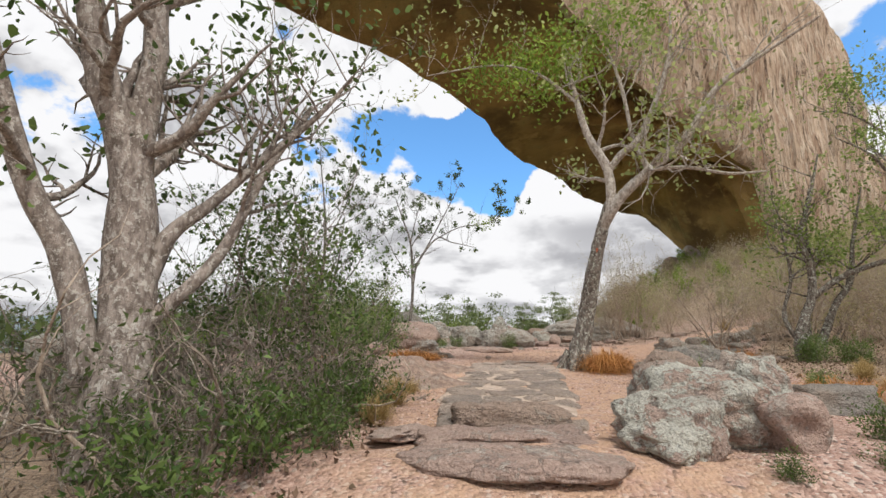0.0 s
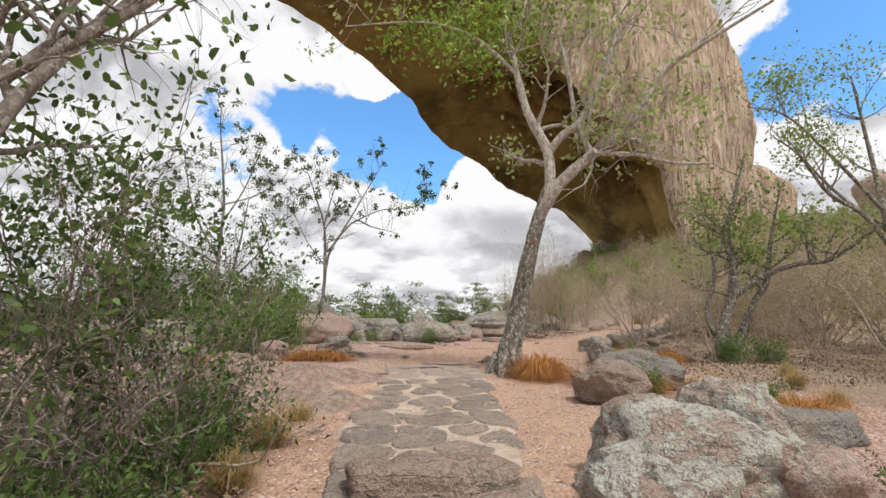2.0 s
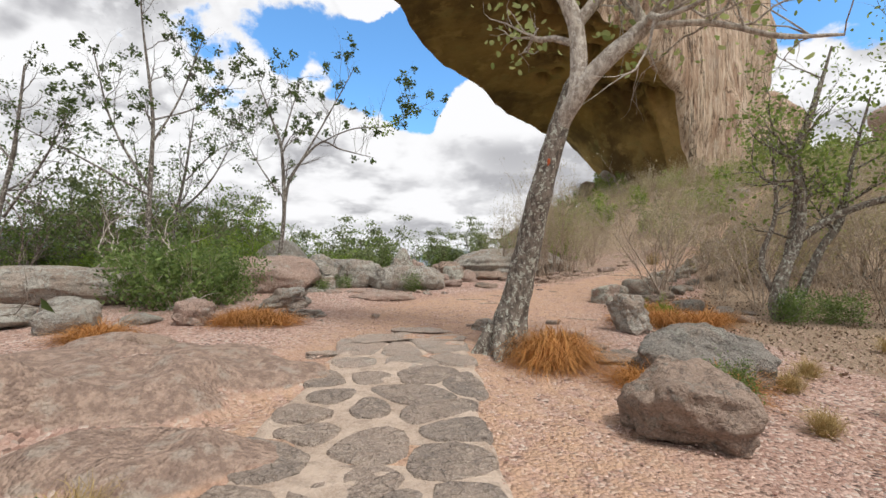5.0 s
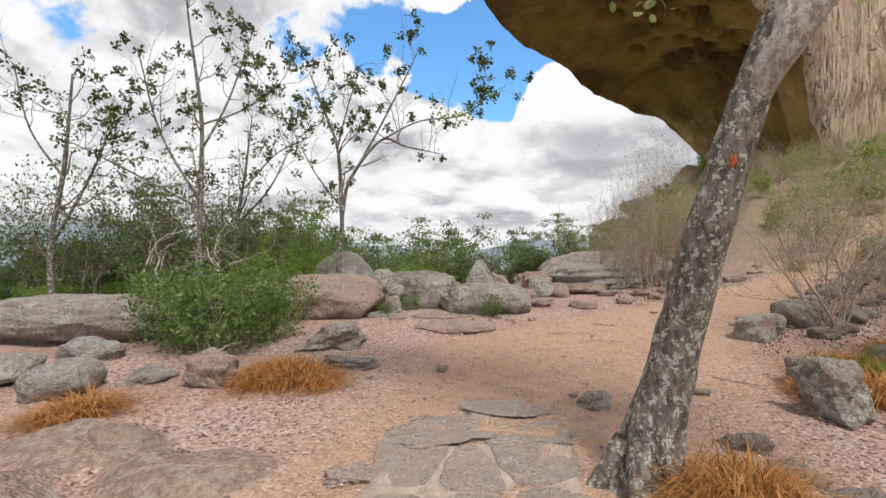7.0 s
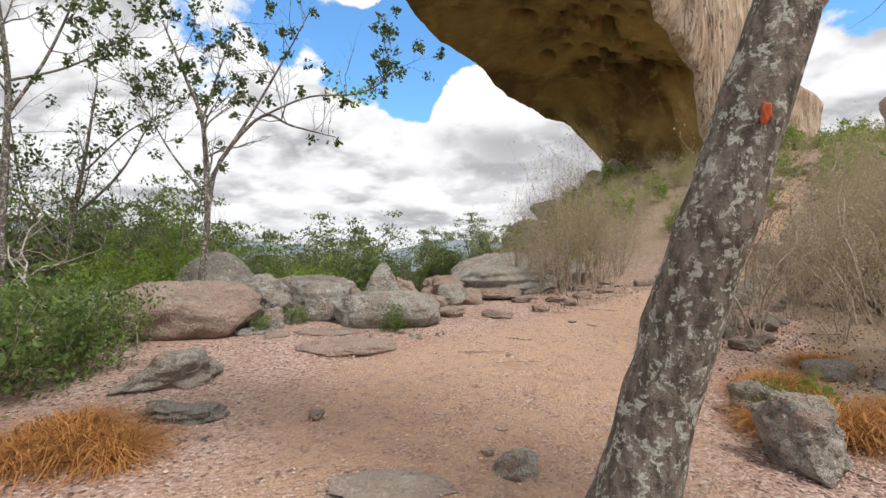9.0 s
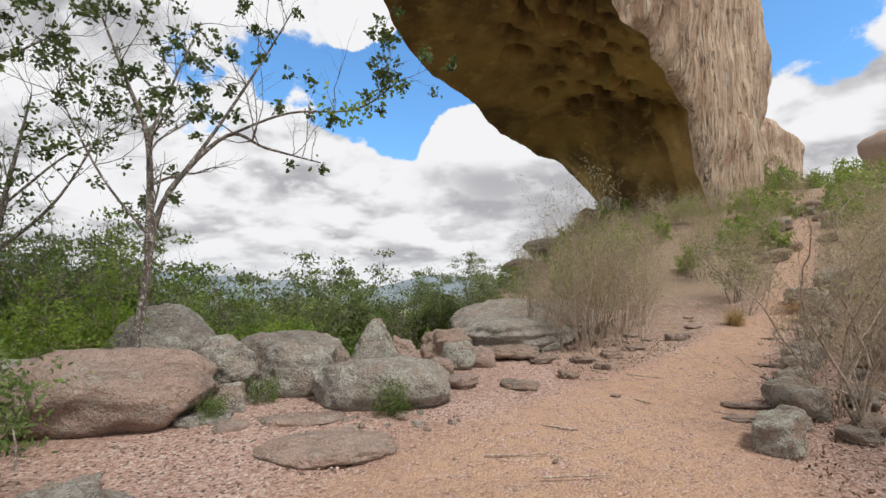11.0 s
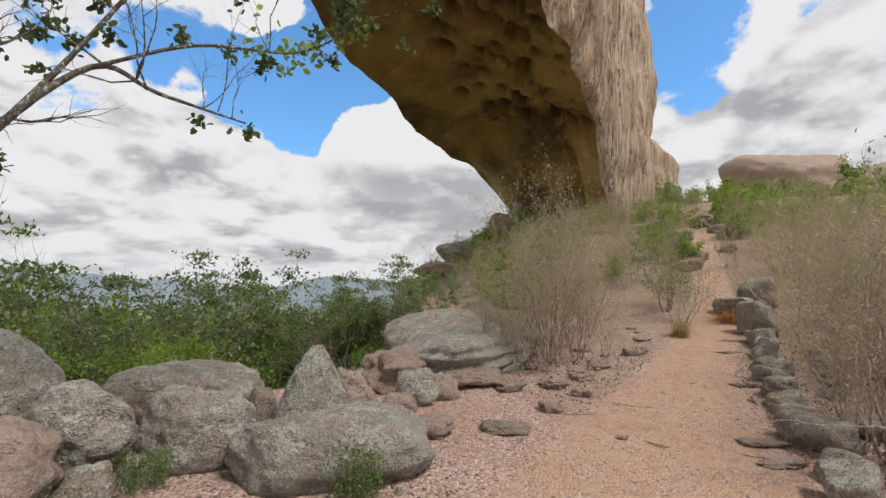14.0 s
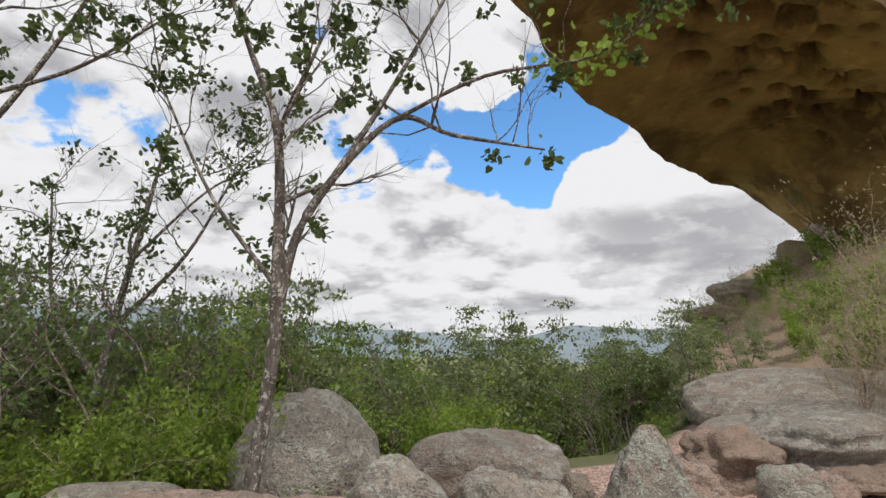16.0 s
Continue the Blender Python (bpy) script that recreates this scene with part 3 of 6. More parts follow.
def build_ground():
    xs, ys = spaced(-7, 13, 0.085, 3200), spaced(-1.5, 19, 0.085, 3200)
    X, Y = np.meshgrid(xs, ys)
    x, y = X.ravel(), Y.ravel()
    z = height(x, y)
    p2 = np.stack([x, y, np.zeros_like(x)], 1)
    far = smooth(np.hypot(x, y - 8), 14, 60)
    tr = trail_mask(x, y)
    z += (fbm(p2 * 0.55, 3, 3) * 0.045 * (1 - 0.6 * tr) + fbm(p2 * 3.1, 3, 8) * 0.012) * (1 - far)
    z += fbm(p2 * 0.06, 4, 21) * 2.2 * far
    # rippled bedrock by the first steps
    ledge = smooth(y, 1.2, 2.6) * (1 - smooth(y, 5.2, 6.6)) * (1 - smooth(np.abs(x - 0.7), 1.0, 2.2))
    z += ledge * 0.03 * (fbm(p2 * np.array([1.2, 3.4, 1]), 3, 33))
    # bare bedrock swells left of the paving
    bare = np.zeros_like(x)
    for hx, hy, ha, hb, hh, turn in ((-0.15, 6.75, 0.75, 0.5, 0.15, 8), (-0.85, 6.2, 0.8, 0.6, 0.20, -10), (-0.6, 7.45, 0.65, 0.35, 0.10, 5), (-1.7, 6.9, 0.9, 0.7, 0.18, 15), (-0.3, 5.45, 0.7, 0.45, 0.15, -6), (-1.6, 5.8, 0.8, 0.5, 0.18, 20), (-1.5, 7.8, 0.75, 0.4, 0.12, -12), (3.4, 4.4, 0.9, 0.5, 0.10, 20)):
        ca, sa = math.cos(radians(turn)), math.sin(radians(turn))
        u, v = (x - hx) * ca + (y - hy) * sa, -(x - hx) * sa + (y - hy) * ca
        r = np.hypot(u / ha, v / hb) + 0.16 * fbm(p2 * 2.6, 2, 44)
        m = 1 - smooth(r, 0.45, 1.05)
        z += m * hh * (1 + 0.25 * fbm(p2 * 4.5, 3, 46))
        bare = np.maximum(bare, 1 - smooth(r, 0.7, 1.0))
    # distant folds of the valley
    d = np.hypot(x, y)
    z += smooth(d, 350, 1600) * (fbm(p2 * 0.0011, 5, 55) * 40 + 20)
    nx, ny = len(xs), len(ys)
    i, j = np.meshgrid(np.arange(ny - 1), np.arange(nx - 1), indexing="ij")
    a = (i * nx + j).ravel()
    g = Geo()
    g.put(np.stack([x, y, z], 1), np.stack([a, a + 1, a + nx + 1, a + nx], 1))
    me = g.mesh("ground", GROUND)
    litter = smooth(x - np.interp(y, [0, 6, 9, 12, 20], [4.5, 4.6, 4.9, 7.6, 13.5]), -0.3, 1.0) * (1 - tr)
    litter = np.maximum(litter, smooth(-0.9 - x, 0, 0.8) * (1 - smooth(y, 5.0, 6.2)))
    litter = np.maximum(litter, smooth(y, 12.6, 14.2) * (1 - tr) * smooth(x, 4.2, 5.2) * 0.6)
    brink = brink_line(x)
    green = smooth(y - brink, -1.2, 1.5)
    litter = np.maximum(litter, smooth(np.hypot(x - 4, y - 9), 7, 15) * (1 - tr) * 0.9)
    for name, values in (("trail", tr), ("litter", litter), ("green", green), ("bare", bare)):
        me.attributes.new(name, "FLOAT", "POINT").data.foreach_set("value", values.astype(np.float32))
    tagged(new("ground", me), "pink granite gravel ground with a trodden sandy trail", "ground", kind="structure")


build_ground()


def build_far_hills():
    for k, (dist, lift, seed) in enumerate(((2300, 62, 4), (2900, 120, 9))):
        az = np.radians(np.arange(-95, 96, 0.5))
        ridge = lift + 45 * fbm(np.stack([az * 5, az * 0, az * 0 + k], 1), 5, seed) + 75 * smooth(-np.degrees(az), 8, 48)
        x, y = np.sin(az) * dist, np.cos(az) * dist
        n = len(az)
        rows = []
        for f, dd in ((-0.8, -500), (0.35, -260), (0.8, -90), (1.0, 0), (0.6, 250)):
            rows.append(np.stack([x * (dist + dd) / dist, y * (dist + dd) / dist, np.where(f < 0, -70, ridge * f) + fbm(np.stack([x, y, x * 0 + dd], 1) * 0.01, 3, 7) * 7], 1))
        i, j = np.meshgrid(np.arange(len(rows) - 1), np.arange(n - 1), indexing="ij")
        a = (i * n + j).ravel()
        g = Geo()
        g.put(np.concatenate(rows), np.stack([a, a + 1, a + n + 1, a + n], 1))
        tagged(new("backdrop", g.mesh("backdrop", HILL_HAZE_TINT)), "hills across the valley, coloured blue-grey for haze", "hills", kind="structure")


build_far_hills()


# ---- the rock arch ----
def build_arch():
    """A leaning stone bridge; a runs along it, b across it."""
    sa = np.concatenate([np.arange(-14, 10, 1.0), np.arange(10, 20, 0.3), np.arange(20, 43, 0.15), np.arange(43, 78, 0.28), np.arange(78, 84.1, 0.6)])
    nb, nr, nt, nf = 104, 14, 8, 84
    loops = []
    pits = []
    rng = np.random.default_rng(12)
    for k in range(150):
        a = rng.uniform(20.5, 41)
        u = np.clip(0.27 + (a - 22) * 0.002 + rng.normal() * 0.15, 0.05, 0.66)
        r = rng.uniform(0.22, 0.50) * (1.7 if k % 8 == 0 else 1.0)
        pits.append((a, u, r, r * rng.uniform(0.9, 1.5), rng.uniform(0.4, 1.1)))
    for a in sa:
        bl = np.interp(a, [-14, 15, 24, 26.5, 28.5, 31, 33, 37, 40.5, 42.5, 46, 52, 60, 70, 76, 84], [8.2, 7.9, 8.25, 8.15, 7.65, 7.7, 7.3, 7.15, 6.75, 5.5, 4.7, 3.7, 2.6, 1.0, 0.3, 3.0])
        br = np.interp(a, [-14, 6, 11, 16, 20, 23, 27, 32, 35, 40, 45, 49, 54, 60, 70, 84], [15.8, 16.6, 16.1, 15.7, 16.5, 17.8, 18.6, 18.6, 19.1, 19.4, 19.0, 17.9, 15.6, 13.6, 12.0, 8.0])
        top = np.interp(a, [-14, 10, 30, 44, 60, 71, 76, 80, 84], [30, 32, 36, 40, 43, 42, 37, 28, 18])
        u = np.linspace(0, 1, nb)
        b = bl + (br - bl) * u
        x, y = (a - b) * 0.7071, (a + b) * 0.7071
        floor = height(x, y)
        ceil = 15.3 + 1.0 * np.sin(np.pi * u) ** 0.8 + 0.3 * u
        ceil += 0.22 * fbm(np.stack([x, y, x * 0], 1) * 0.2, 3, 61)
        for pa, pu, pr, depth, stretch in pits:
            if abs(pa - a) < 2.4:
                dd = np.hypot((pa - a) / (pr * (0.8 + stretch)), (pu - u) * (br - bl) / pr)
                ceil += depth * 1.6 * (1 - smooth(dd, 0.38, 1.0))
        # the near pier drops steeply, the far edge hangs on a slant
        near = smooth(a, 39.0 + 1.0 * u[0], 42.6)
        start = 37.5 + 4.5 * u
        down = np.where(u < 0.12, near, smooth(a, start, 44.5 + 5.5 * u))
        low = np.where(b > 13.6, np.maximum(floor - 0.9, 9.9 + (b - 13.6) * 1.3), floor - 0.9)
        zb = ceil * (1 - down) + np.minimum(low, ceil) * down
        bottom = np.stack([np.full(nb, a), b, zb], 1)
        # far side
        v = np.linspace(0, 1, nr + 1)[1:]
        far = np.stack([np.full(nr, a), br - 2.5 * v, zb[-1] + (top - 1.5 - zb[-1]) * v], 1)
        w = np.linspace(0, 1, nt + 1)[1:]
        roof = np.stack([np.full(nt, a), (br - 2.5) + (bl - br + 2.5) * w, top - 1.5 + 1.5 * np.sin(np.pi * w) - 0.0 * w], 1)
        q = np.linspace(0, 1, nf + 1)[1:-1]
        bulge = np.interp(a, [-14, 10, 24, 36, 42, 46, 60, 76, 84], [0.8, 0.9, 1.1, 1.5, 1.3, 0.7, 0.5, 0.4, 0.2])
        zf = (top - 1.5) + (zb[0] - top + 1.5) * q
        bf = bl - bulge * np.sin(np.pi * np.clip(1 - q, 0, 1) ** 0.8) ** 0.45
        aa = np.full(len(q), a)
        groove = vnoise(np.stack([aa * 0.75, zf * 0.05, bf * 0.2], 1), 71) * 0.5 - np.abs(vnoise(np.stack([aa * 1.5, zf * 0.07, bf * 0.3], 1), 72)) * 0.5 - np.abs(vnoise(np.stack([aa * 3.4, zf * 0.16, bf * 0.4], 1), 74)) * 0.28
        bf = bf + 0.3 + groove + 0.35 * vnoise(np.stack([aa * 0.25, zf * 0.25, bf * 0], 1), 73)
        bf = bf + (1 - smooth(zf, 17, 34)) * float(smooth(a, 50, 66)) * 2.0
        face = np.stack([aa, bf, zf], 1)
        loops.append(np.concatenate([bottom, far, roof, face]))
    m, n = len(loops), len(loops[0])
    p = np.concatenate(loops)
    pts = np.stack([(p[:, 0] - p[:, 1]) * 0.7071, (p[:, 0] + p[:, 1]) * 0.7071, p[:, 2]], 1)
    jag = np.stack([fbm(pts * 0.45, 3, 80 + c) for c in range(3)], 1) * 0.16
    pts += jag
    i, j = np.meshgrid(np.arange(m - 1), np.arange(n), indexing="ij")
    a0, a1 = (i * n + j).ravel(), (i * n + (j + 1) % n).ravel()
    quads = np.stack([a0, a1, a1 + n, a0 + n], 1)
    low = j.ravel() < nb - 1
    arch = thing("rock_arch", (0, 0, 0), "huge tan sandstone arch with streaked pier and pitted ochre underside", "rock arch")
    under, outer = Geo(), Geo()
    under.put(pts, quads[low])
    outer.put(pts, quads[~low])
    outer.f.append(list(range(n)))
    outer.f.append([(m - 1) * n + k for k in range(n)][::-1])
    part("underside", under, ARCH_UNDER, arch, "ochre hollowed underside with round pits, shade darkened into its colour")
    part("outer_face", outer, ARCH_FACE, arch, "pale vertically streaked rock face")


build_arch()


# ---- boulders of the low wall along the brink ----
WALL = "boulders along the brink"
rock(-0.98, 12.78, 1.85, 0.74, "large pinkish rounded boulder in the boulder row", d=1.35, mat=GRANITE_PINK, seed=11, sub=5, box=0.16, rough=0.10, turn=8, group=WALL)
rock(-1.12, 14.4, 1.32, 1.12, "tall egg-shaped grey boulder behind the row", d=1.15, seed=12, sub=5, box=0.02, cone=0.22, rough=0.07, group=WALL, base=1.71)
rock(-0.12, 13.45, 0.72, 0.60, "grey boulder with black lichen spots", d=0.66, mat=GRANITE_SPOT, seed=13, sub=5, box=0.10, rough=0.13, group=WALL, base=ground_z(-0.12, 13.45) + 0.16)
rock(0.50, 14.85, 1.55, 0.58, "long flat-topped grey boulder at the brink", d=0.85, seed=14, sub=5, box=0.22, rough=0.08, group=WALL, turn=-6)
rock(0.66, 13.6, 0.90, 0.62, "grey layered boulder standing in the row", d=0.75, seed=15, sub=5, box=0.22, rough=0.10, layers=0.025, group=WALL)
rock(1.68, 12.95, 1.62, 0.55, "long rounded pale pink boulder by the clearing", d=0.95, mat=GRANITE, seed=16, sub=5, box=0.14, rough=0.07, turn=-8, group=WALL)
rock(1.66, 13.9, 0.78, 0.90, "pointed pale grey standing stone", d=0.62, mat=GRANITE_LICHEN, seed=17, sub=5, box=0.3, cone=0.72, rough=0.08, lean=0.04, group=WALL)
rock(2.12, 14.05, 0.58, 0.62, "reddish angular boulder beside the pointed stone", d=0.55, mat=GRANITE_PINK, seed=18, sub=5, cone=0.45, lean=-0.2, group=WALL)
rock(1.2, 14.3, 0.28, 0.42, "small dark grey wedge stone between boulders", mat=GRANITE_DARK, seed=19, sub=3, group=WALL)
rock(2.98, 14.5, 0.55, 0.46, "grey lichen-covered boulder in the row", mat=GRANITE_LICHEN, seed=20, box=0.3, group=WALL)
rock(2.6, 14.1, 0.42, 0.30, "small reddish boulder in the row", mat=GRANITE_PINK, seed=21, sub=4, group=WALL)
rock(3.35, 14.7, 0.55, 0.36, "broken pink rock beside the bedrock slab", mat=GRANITE_PINK, seed=22, group=WALL)
rock(0.0, 12.92, 0.42, 0.34, "small pale wedge stone leaning under the boulders", seed=23, sub=4, box=0.35, cone=0.5, lean=0.2)
rock(-0.1, 12.55, 0.5, 0.14, "flat grey stone under the boulder row", seed=28, sub=4, box=0.4)
rock(0.2, 12.3, 0.32, 0.13, "small pink stone under the boulder row", mat=GRANITE_PINK, seed=24, sub=3)
rock(0.85, 12.45, 0.9, 0.12, "low pink rock shelf under the boulder row", d=0.5, mat=GRANITE_PINK, seed=29, sub=4, box=0.1, sink=0.05)
rock(0.3, 13.2, 0.3, 0.26, "small pale grey wedge stone in a gap", seed=25, sub=3, cone=0.3)
for k in range(16):
    rng = np.random.default_rng(900 + k)
    rock(1.1 + rng.uniform(0, 1.3), 12.28 + rng.uniform(-0.2, 0.15), rng.uniform(0.05, 0.13), rng.uniform(0.04, 0.09), "small pale chip of broken stone in gravel", mat=(GRANITE_PINK, GRANITE)[k % 2], seed=920 + k, sub=2, turn=rng.uniform(0, 180), sink=0.01, group="stone chips")
rock(-2.1, 13.3, 1.5, 0.55, "low grey boulder by the brink", seed=26, d=0.9, group=WALL)
rock(-3.6, 12.2, 1.9, 0.42, "low pale boulder under the trees", seed=27, d=1.0, box=0.4)
# bedrock slab that falls away from the brink
rock(4.6, 16.7, 3.9, 0.78, "sloping pale grey bedrock slab with cracks", d=2.4, mat=GRANITE, seed=31, sub=5, box=0.25, rough=0.14, layers=0.03, turn=38, sink=0.15, name="bedrock_slab")
rock(5.8, 18.4, 4.4, 1.15, "broad pale bedrock slab under the dry shrubs", d=3.6, mat=GRANITE, seed=32, sub=5, box=0.05, rough=0.12, layers=0.03, turn=30, sink=0.25, name="bedrock_slab")
rock(3.1, 15.55, 1.3, 0.62, "split grey bedrock ledge by the boulders", d=1.0, mat=BEDROCK, seed=33, sub=5, box=0.3, rough=0.2, turn=25, sink=0.15, name="bedrock_ledge")
rock(4.1, 15.2, 1.2, 0.26, "low pink bedrock ledge by the trail", d=0.8, mat=BEDROCK, seed=34, sub=5, box=0.35, layers=0.04, name="bedrock_ledge")

# ---- stones lying in the clearing ----
rock(2.78, 13.5, 0.50, 0.2, "flat layered reddish stone on the gravel", d=0.4, mat=GRANITE_PINK, seed=41, layers=0.10, box=0.7, group="flat stones")
rock(3.52, 13.35, 0.52, 0.15, "flat grey-brown stone on the gravel", d=0.3, mat=BEDROCK, seed=42, layers=0.08, box=0.8, turn=-10, group="flat stones", tilt=6)
rock(5.16, 14.7, 0.45, 0.09, "thin pale slab on the gravel", d=0.4, mat=GRANITE, seed=43, sub=3, box=0.8, group="flat stones")
rock(1.1, 11.75, 1.25, 0.2, "low domed pink rock in the gravel", d=0.9, mat=GRANITE_PINK, seed=44, sub=5, box=0.0, rough=0.12, sink=0.09)
rock(-0.47, 10.6, 0.92, 0.42, "pointed grey rock beside orange grass", d=0.6, seed=45, sub=5, box=0.75, cone=0.45, rough=0.4, layers=0.06, lean=0.2, turn=20, sink=0.09)
rock(-0.09, 9.8, 0.72, 0.18, "low grey rock half sunk in gravel", d=0.45, mat=GRANITE_DARK, seed=46, sub=5, box=0.6, rough=0.4, layers=0.08, turn=-10, sink=0.07)
rock(2.2, 8.62, 0.34, 0.17, "small grey stone stuck in the gravel", mat=GRANITE, seed=47, sub=4, cone=0.5, layers=0.06, turn=30)
rock(4.02, 8.4, 0.48, 0.50, "upright grey-green rock beside dry grass", d=0.45, mat=GRANITE, seed=48, sub=5, box=0.6, cone=0.35, rough=0.26, lean=-0.12)
rock(-1.29, 9.2, 0.48, 0.38, "blocky pink stone beside the shrub", d=0.42, mat=GRANITE_PINK, seed=49, sub=5, box=0.6, rough=0.24)
rock(-1.22, 7.85, 0.62, 0.2, "low dark rock half sunk in gravel", d=0.45, mat=BEDROCK, seed=50)
rock(-3.75, 11.35, 3.5, 0.62, "broad pale bedrock slab with a dark edge", d=1.5, mat=GRANITE, seed=51, sub=5, box=0.35, turn=14, name="bedrock_slab")
rock(-3.1, 10.1, 0.7, 0.3, "grey boulder below the slab", d=0.5, seed=52)
rock(-2.55, 9.0, 0.62, 0.34, "wedge-shaped grey boulder beside dry grass", d=0.6, seed=53, cone=0.3)
rock(-3.5, 9.4, 0.7, 0.3, "weathered grey boulder at the clearing's edge", seed=54)
rock(-1.95, 9.3, 0.5, 0.17, "flat grey stone among dry grass", seed=55, sub=3)
rock(4.45, 9.2, 0.42, 0.30, "dark grey rock beside a green sprout", mat=GRANITE_DARK, seed=58)
rock(2.99, 7.5, 0.30, 0.13, "flat brown stone near the tree", d=0.34, mat=BEDROCK, seed=59, box=0.8, layers=0.06)
rock(2.93, 7.85, 0.28, 0.15, "flat reddish stone near the tree", d=0.3, mat=BEDROCK, seed=60, box=0.8, layers=0.06)
rock(3.45, 6.5, 1.05, 0.46, "long dark grey boulder with dry grass", d=0.7, mat=GRANITE_DARK, seed=61, sub=5, box=0.45, turn=-18)
rock(2.50, 5.42, 0.68, 0.46, "rounded boulder with a patch of pale lichen", d=0.6, mat=BEDROCK, seed=62, sub=5, box=0.45, cuts=6, rough=0.22, layers=0.03, turn=-10)
rock(3.2, 8.9, 0.18, 0.08, "small flat brown stone on gravel", mat=BEDROCK, seed=63, sub=3)
rock(6.0, 9.9, 0.45, 0.22, "dark stone in leaf litter", mat=GRANITE_DARK, seed=64, sub=3, group="stones in the litter")
rock(6.3, 9.5, 0.35, 0.16, "flat stone in leaf litter", mat=GRANITE, seed=65, sub=3, group="stones in the litter")
rock(6.6, 9.4, 0.24, 0.10, "small grey stone in leaf litter", mat=GRANITE, seed=66, sub=3, group="stones in the litter")
rock(6.1, 8.9, 0.4, 0.14, "flat reddish stone in leaf litter", mat=BEDROCK, seed=67, sub=3, group="stones in the litter")

# the lichen boulder beside the steps and its neighbours
rock(1.62, 3.22, 1.02, 0.53, "angular boulder crusted with grey-green lichen", d=0.78, mat=CRUSTED, seed=75, sub=5, box=0.75, cuts=7, rough=0.26, layers=0.05, turn=-14, sink=0.06)
rock(2.18, 3.48, 0.58, 0.56, "pinkish boulder with lichen on top", d=0.6, mat=CRUSTED, seed=72, sub=5, box=0.5, rough=0.22, turn=15)
rock(1.30, 2.86, 0.62, 0.36, "mossy boulder beside the steps", d=0.5, mat=CRUSTED, seed=73, sub=5, box=0.7, cuts=5, rough=0.2, turn=30)
rock(2.05, 2.95, 0.5, 0.34, "broken pinkish block beside the lichen boulder", d=0.5, mat=GRANITE_PINK, seed=78, sub=4, box=0.7)
rock(3.1, 4.1, 0.9, 0.26, "low dark rock among dry grass", d=0.6, mat=GRANITE_DARK, seed=74)
rock(-2.9, 4.3, 1.2, 0.7, "pale boulder behind the thicket", d=0.9, mat=GRANITE_LICHEN, seed=76)

# ---- dry-stone kerb along the climbing trail ----
KERB = "kerb stones of the trail"
kerb = [(5.2, 11.1, 0.52, 0.30), (5.65, 11.4, 0.42, 0.24), (6.35, 11.95, 0.62, 0.30), (6.85, 12.3, 0.5, 0.22), (7.2, 12.7, 0.55, 0.24), (7.65, 13.05, 0.5, 0.28), (8.2, 13.45, 0.5, 0.25), (8.75, 13.8, 0.55, 0.26), (9.45, 14.3, 0.56, 0.36), (10.2, 14.8, 0.55, 0.34), (11.1, 15.4, 0.72, 0.62), (12.4, 16.8, 0.8, 0.4), (13.5, 16.9, 1.2, 0.62)]
for k, (x, y, w, h) in enumerate(kerb):
    rock(x, y, w * 1.08, h * 1.2, "squarish grey lichened kerb stone beside the trail", d=w * 0.75, mat=(GRANITE_LICHEN, GRANITE, GRANITE_LICHEN)[k % 3], seed=101 + k, sub=4, box=0.9, cuts=4, rough=0.10, layers=0.03, turn=35 + 17 * (k % 4), group=KERB, name="kerb_stone")
for k in range(9):
    rng = np.random.default_rng(300 + k)
    x, y = 6.1 + k * 0.55 + rng.uniform(-0.2, 0.2), 11.15 + k * 0.36 + rng.uniform(-0.25, 0.2)
    rock(x, y, rng.uniform(0.3, 0.5), rng.uniform(0.12, 0.22), "flat dark stone behind the kerb", mat=GRANITE_DARK, seed=120 + k, sub=3, box=0.7, layers=0.06, turn=rng.uniform(0, 180), group="stones behind the kerb")
for k in range(24):
    rng = np.random.default_rng(500 + k)
    x = rng.uniform(4.4, 9.5)
    y = 13.9 + (x - 4.4) * 0.52 + rng.uniform(-0.2, 1.3)
    w = rng.uniform(0.14, 0.5)
    rock(x, y, w, w * rng.uniform(0.2, 0.4), "flat broken stone in leaf litter by the trail", mat=(GRANITE_PINK, BEDROCK, GRANITE_PINK)[k % 3], seed=520 + k, sub=4, box=0.7, cuts=4, rough=0.25, layers=0.08, turn=rng.uniform(0, 180), sink=0.02, group="broken stones by the trail")
for k in range(9):
    rng = np.random.default_rng(700 + k)
    x, y = rng.uniform(-0.5, 5.0), rng.uniform(8.5, 13.0)
    w = rng.uniform(0.06, 0.14)
    rock(x, y, w, w * 0.35, "small reddish stone lying in gravel", mat=(BEDROCK, GRANITE_PINK)[k % 2], seed=720 + k, sub=2, box=0.7, turn=rng.uniform(0, 180), sink=0.01, group="small loose stones")
for k in range(9):
    rng = np.random.default_rng(800 + k)
    x = rng.uniform(5.5, 11)
    y = 11.9 + (x - 5.5) * 0.66 + rng.uniform(-0.2, 0.5)
    rock(x, y, rng.uniform(0.5, 0.9), 0.07, "thin bedrock ledge across the trail", d=0.26, mat=GRANITE_PINK, seed=820 + k, sub=4, box=0.5, rough=0.4, layers=0.1, turn=-20 + rng.uniform(-15, 15), sink=0.035, name="bedrock_ledge", group="ledges on the trail")
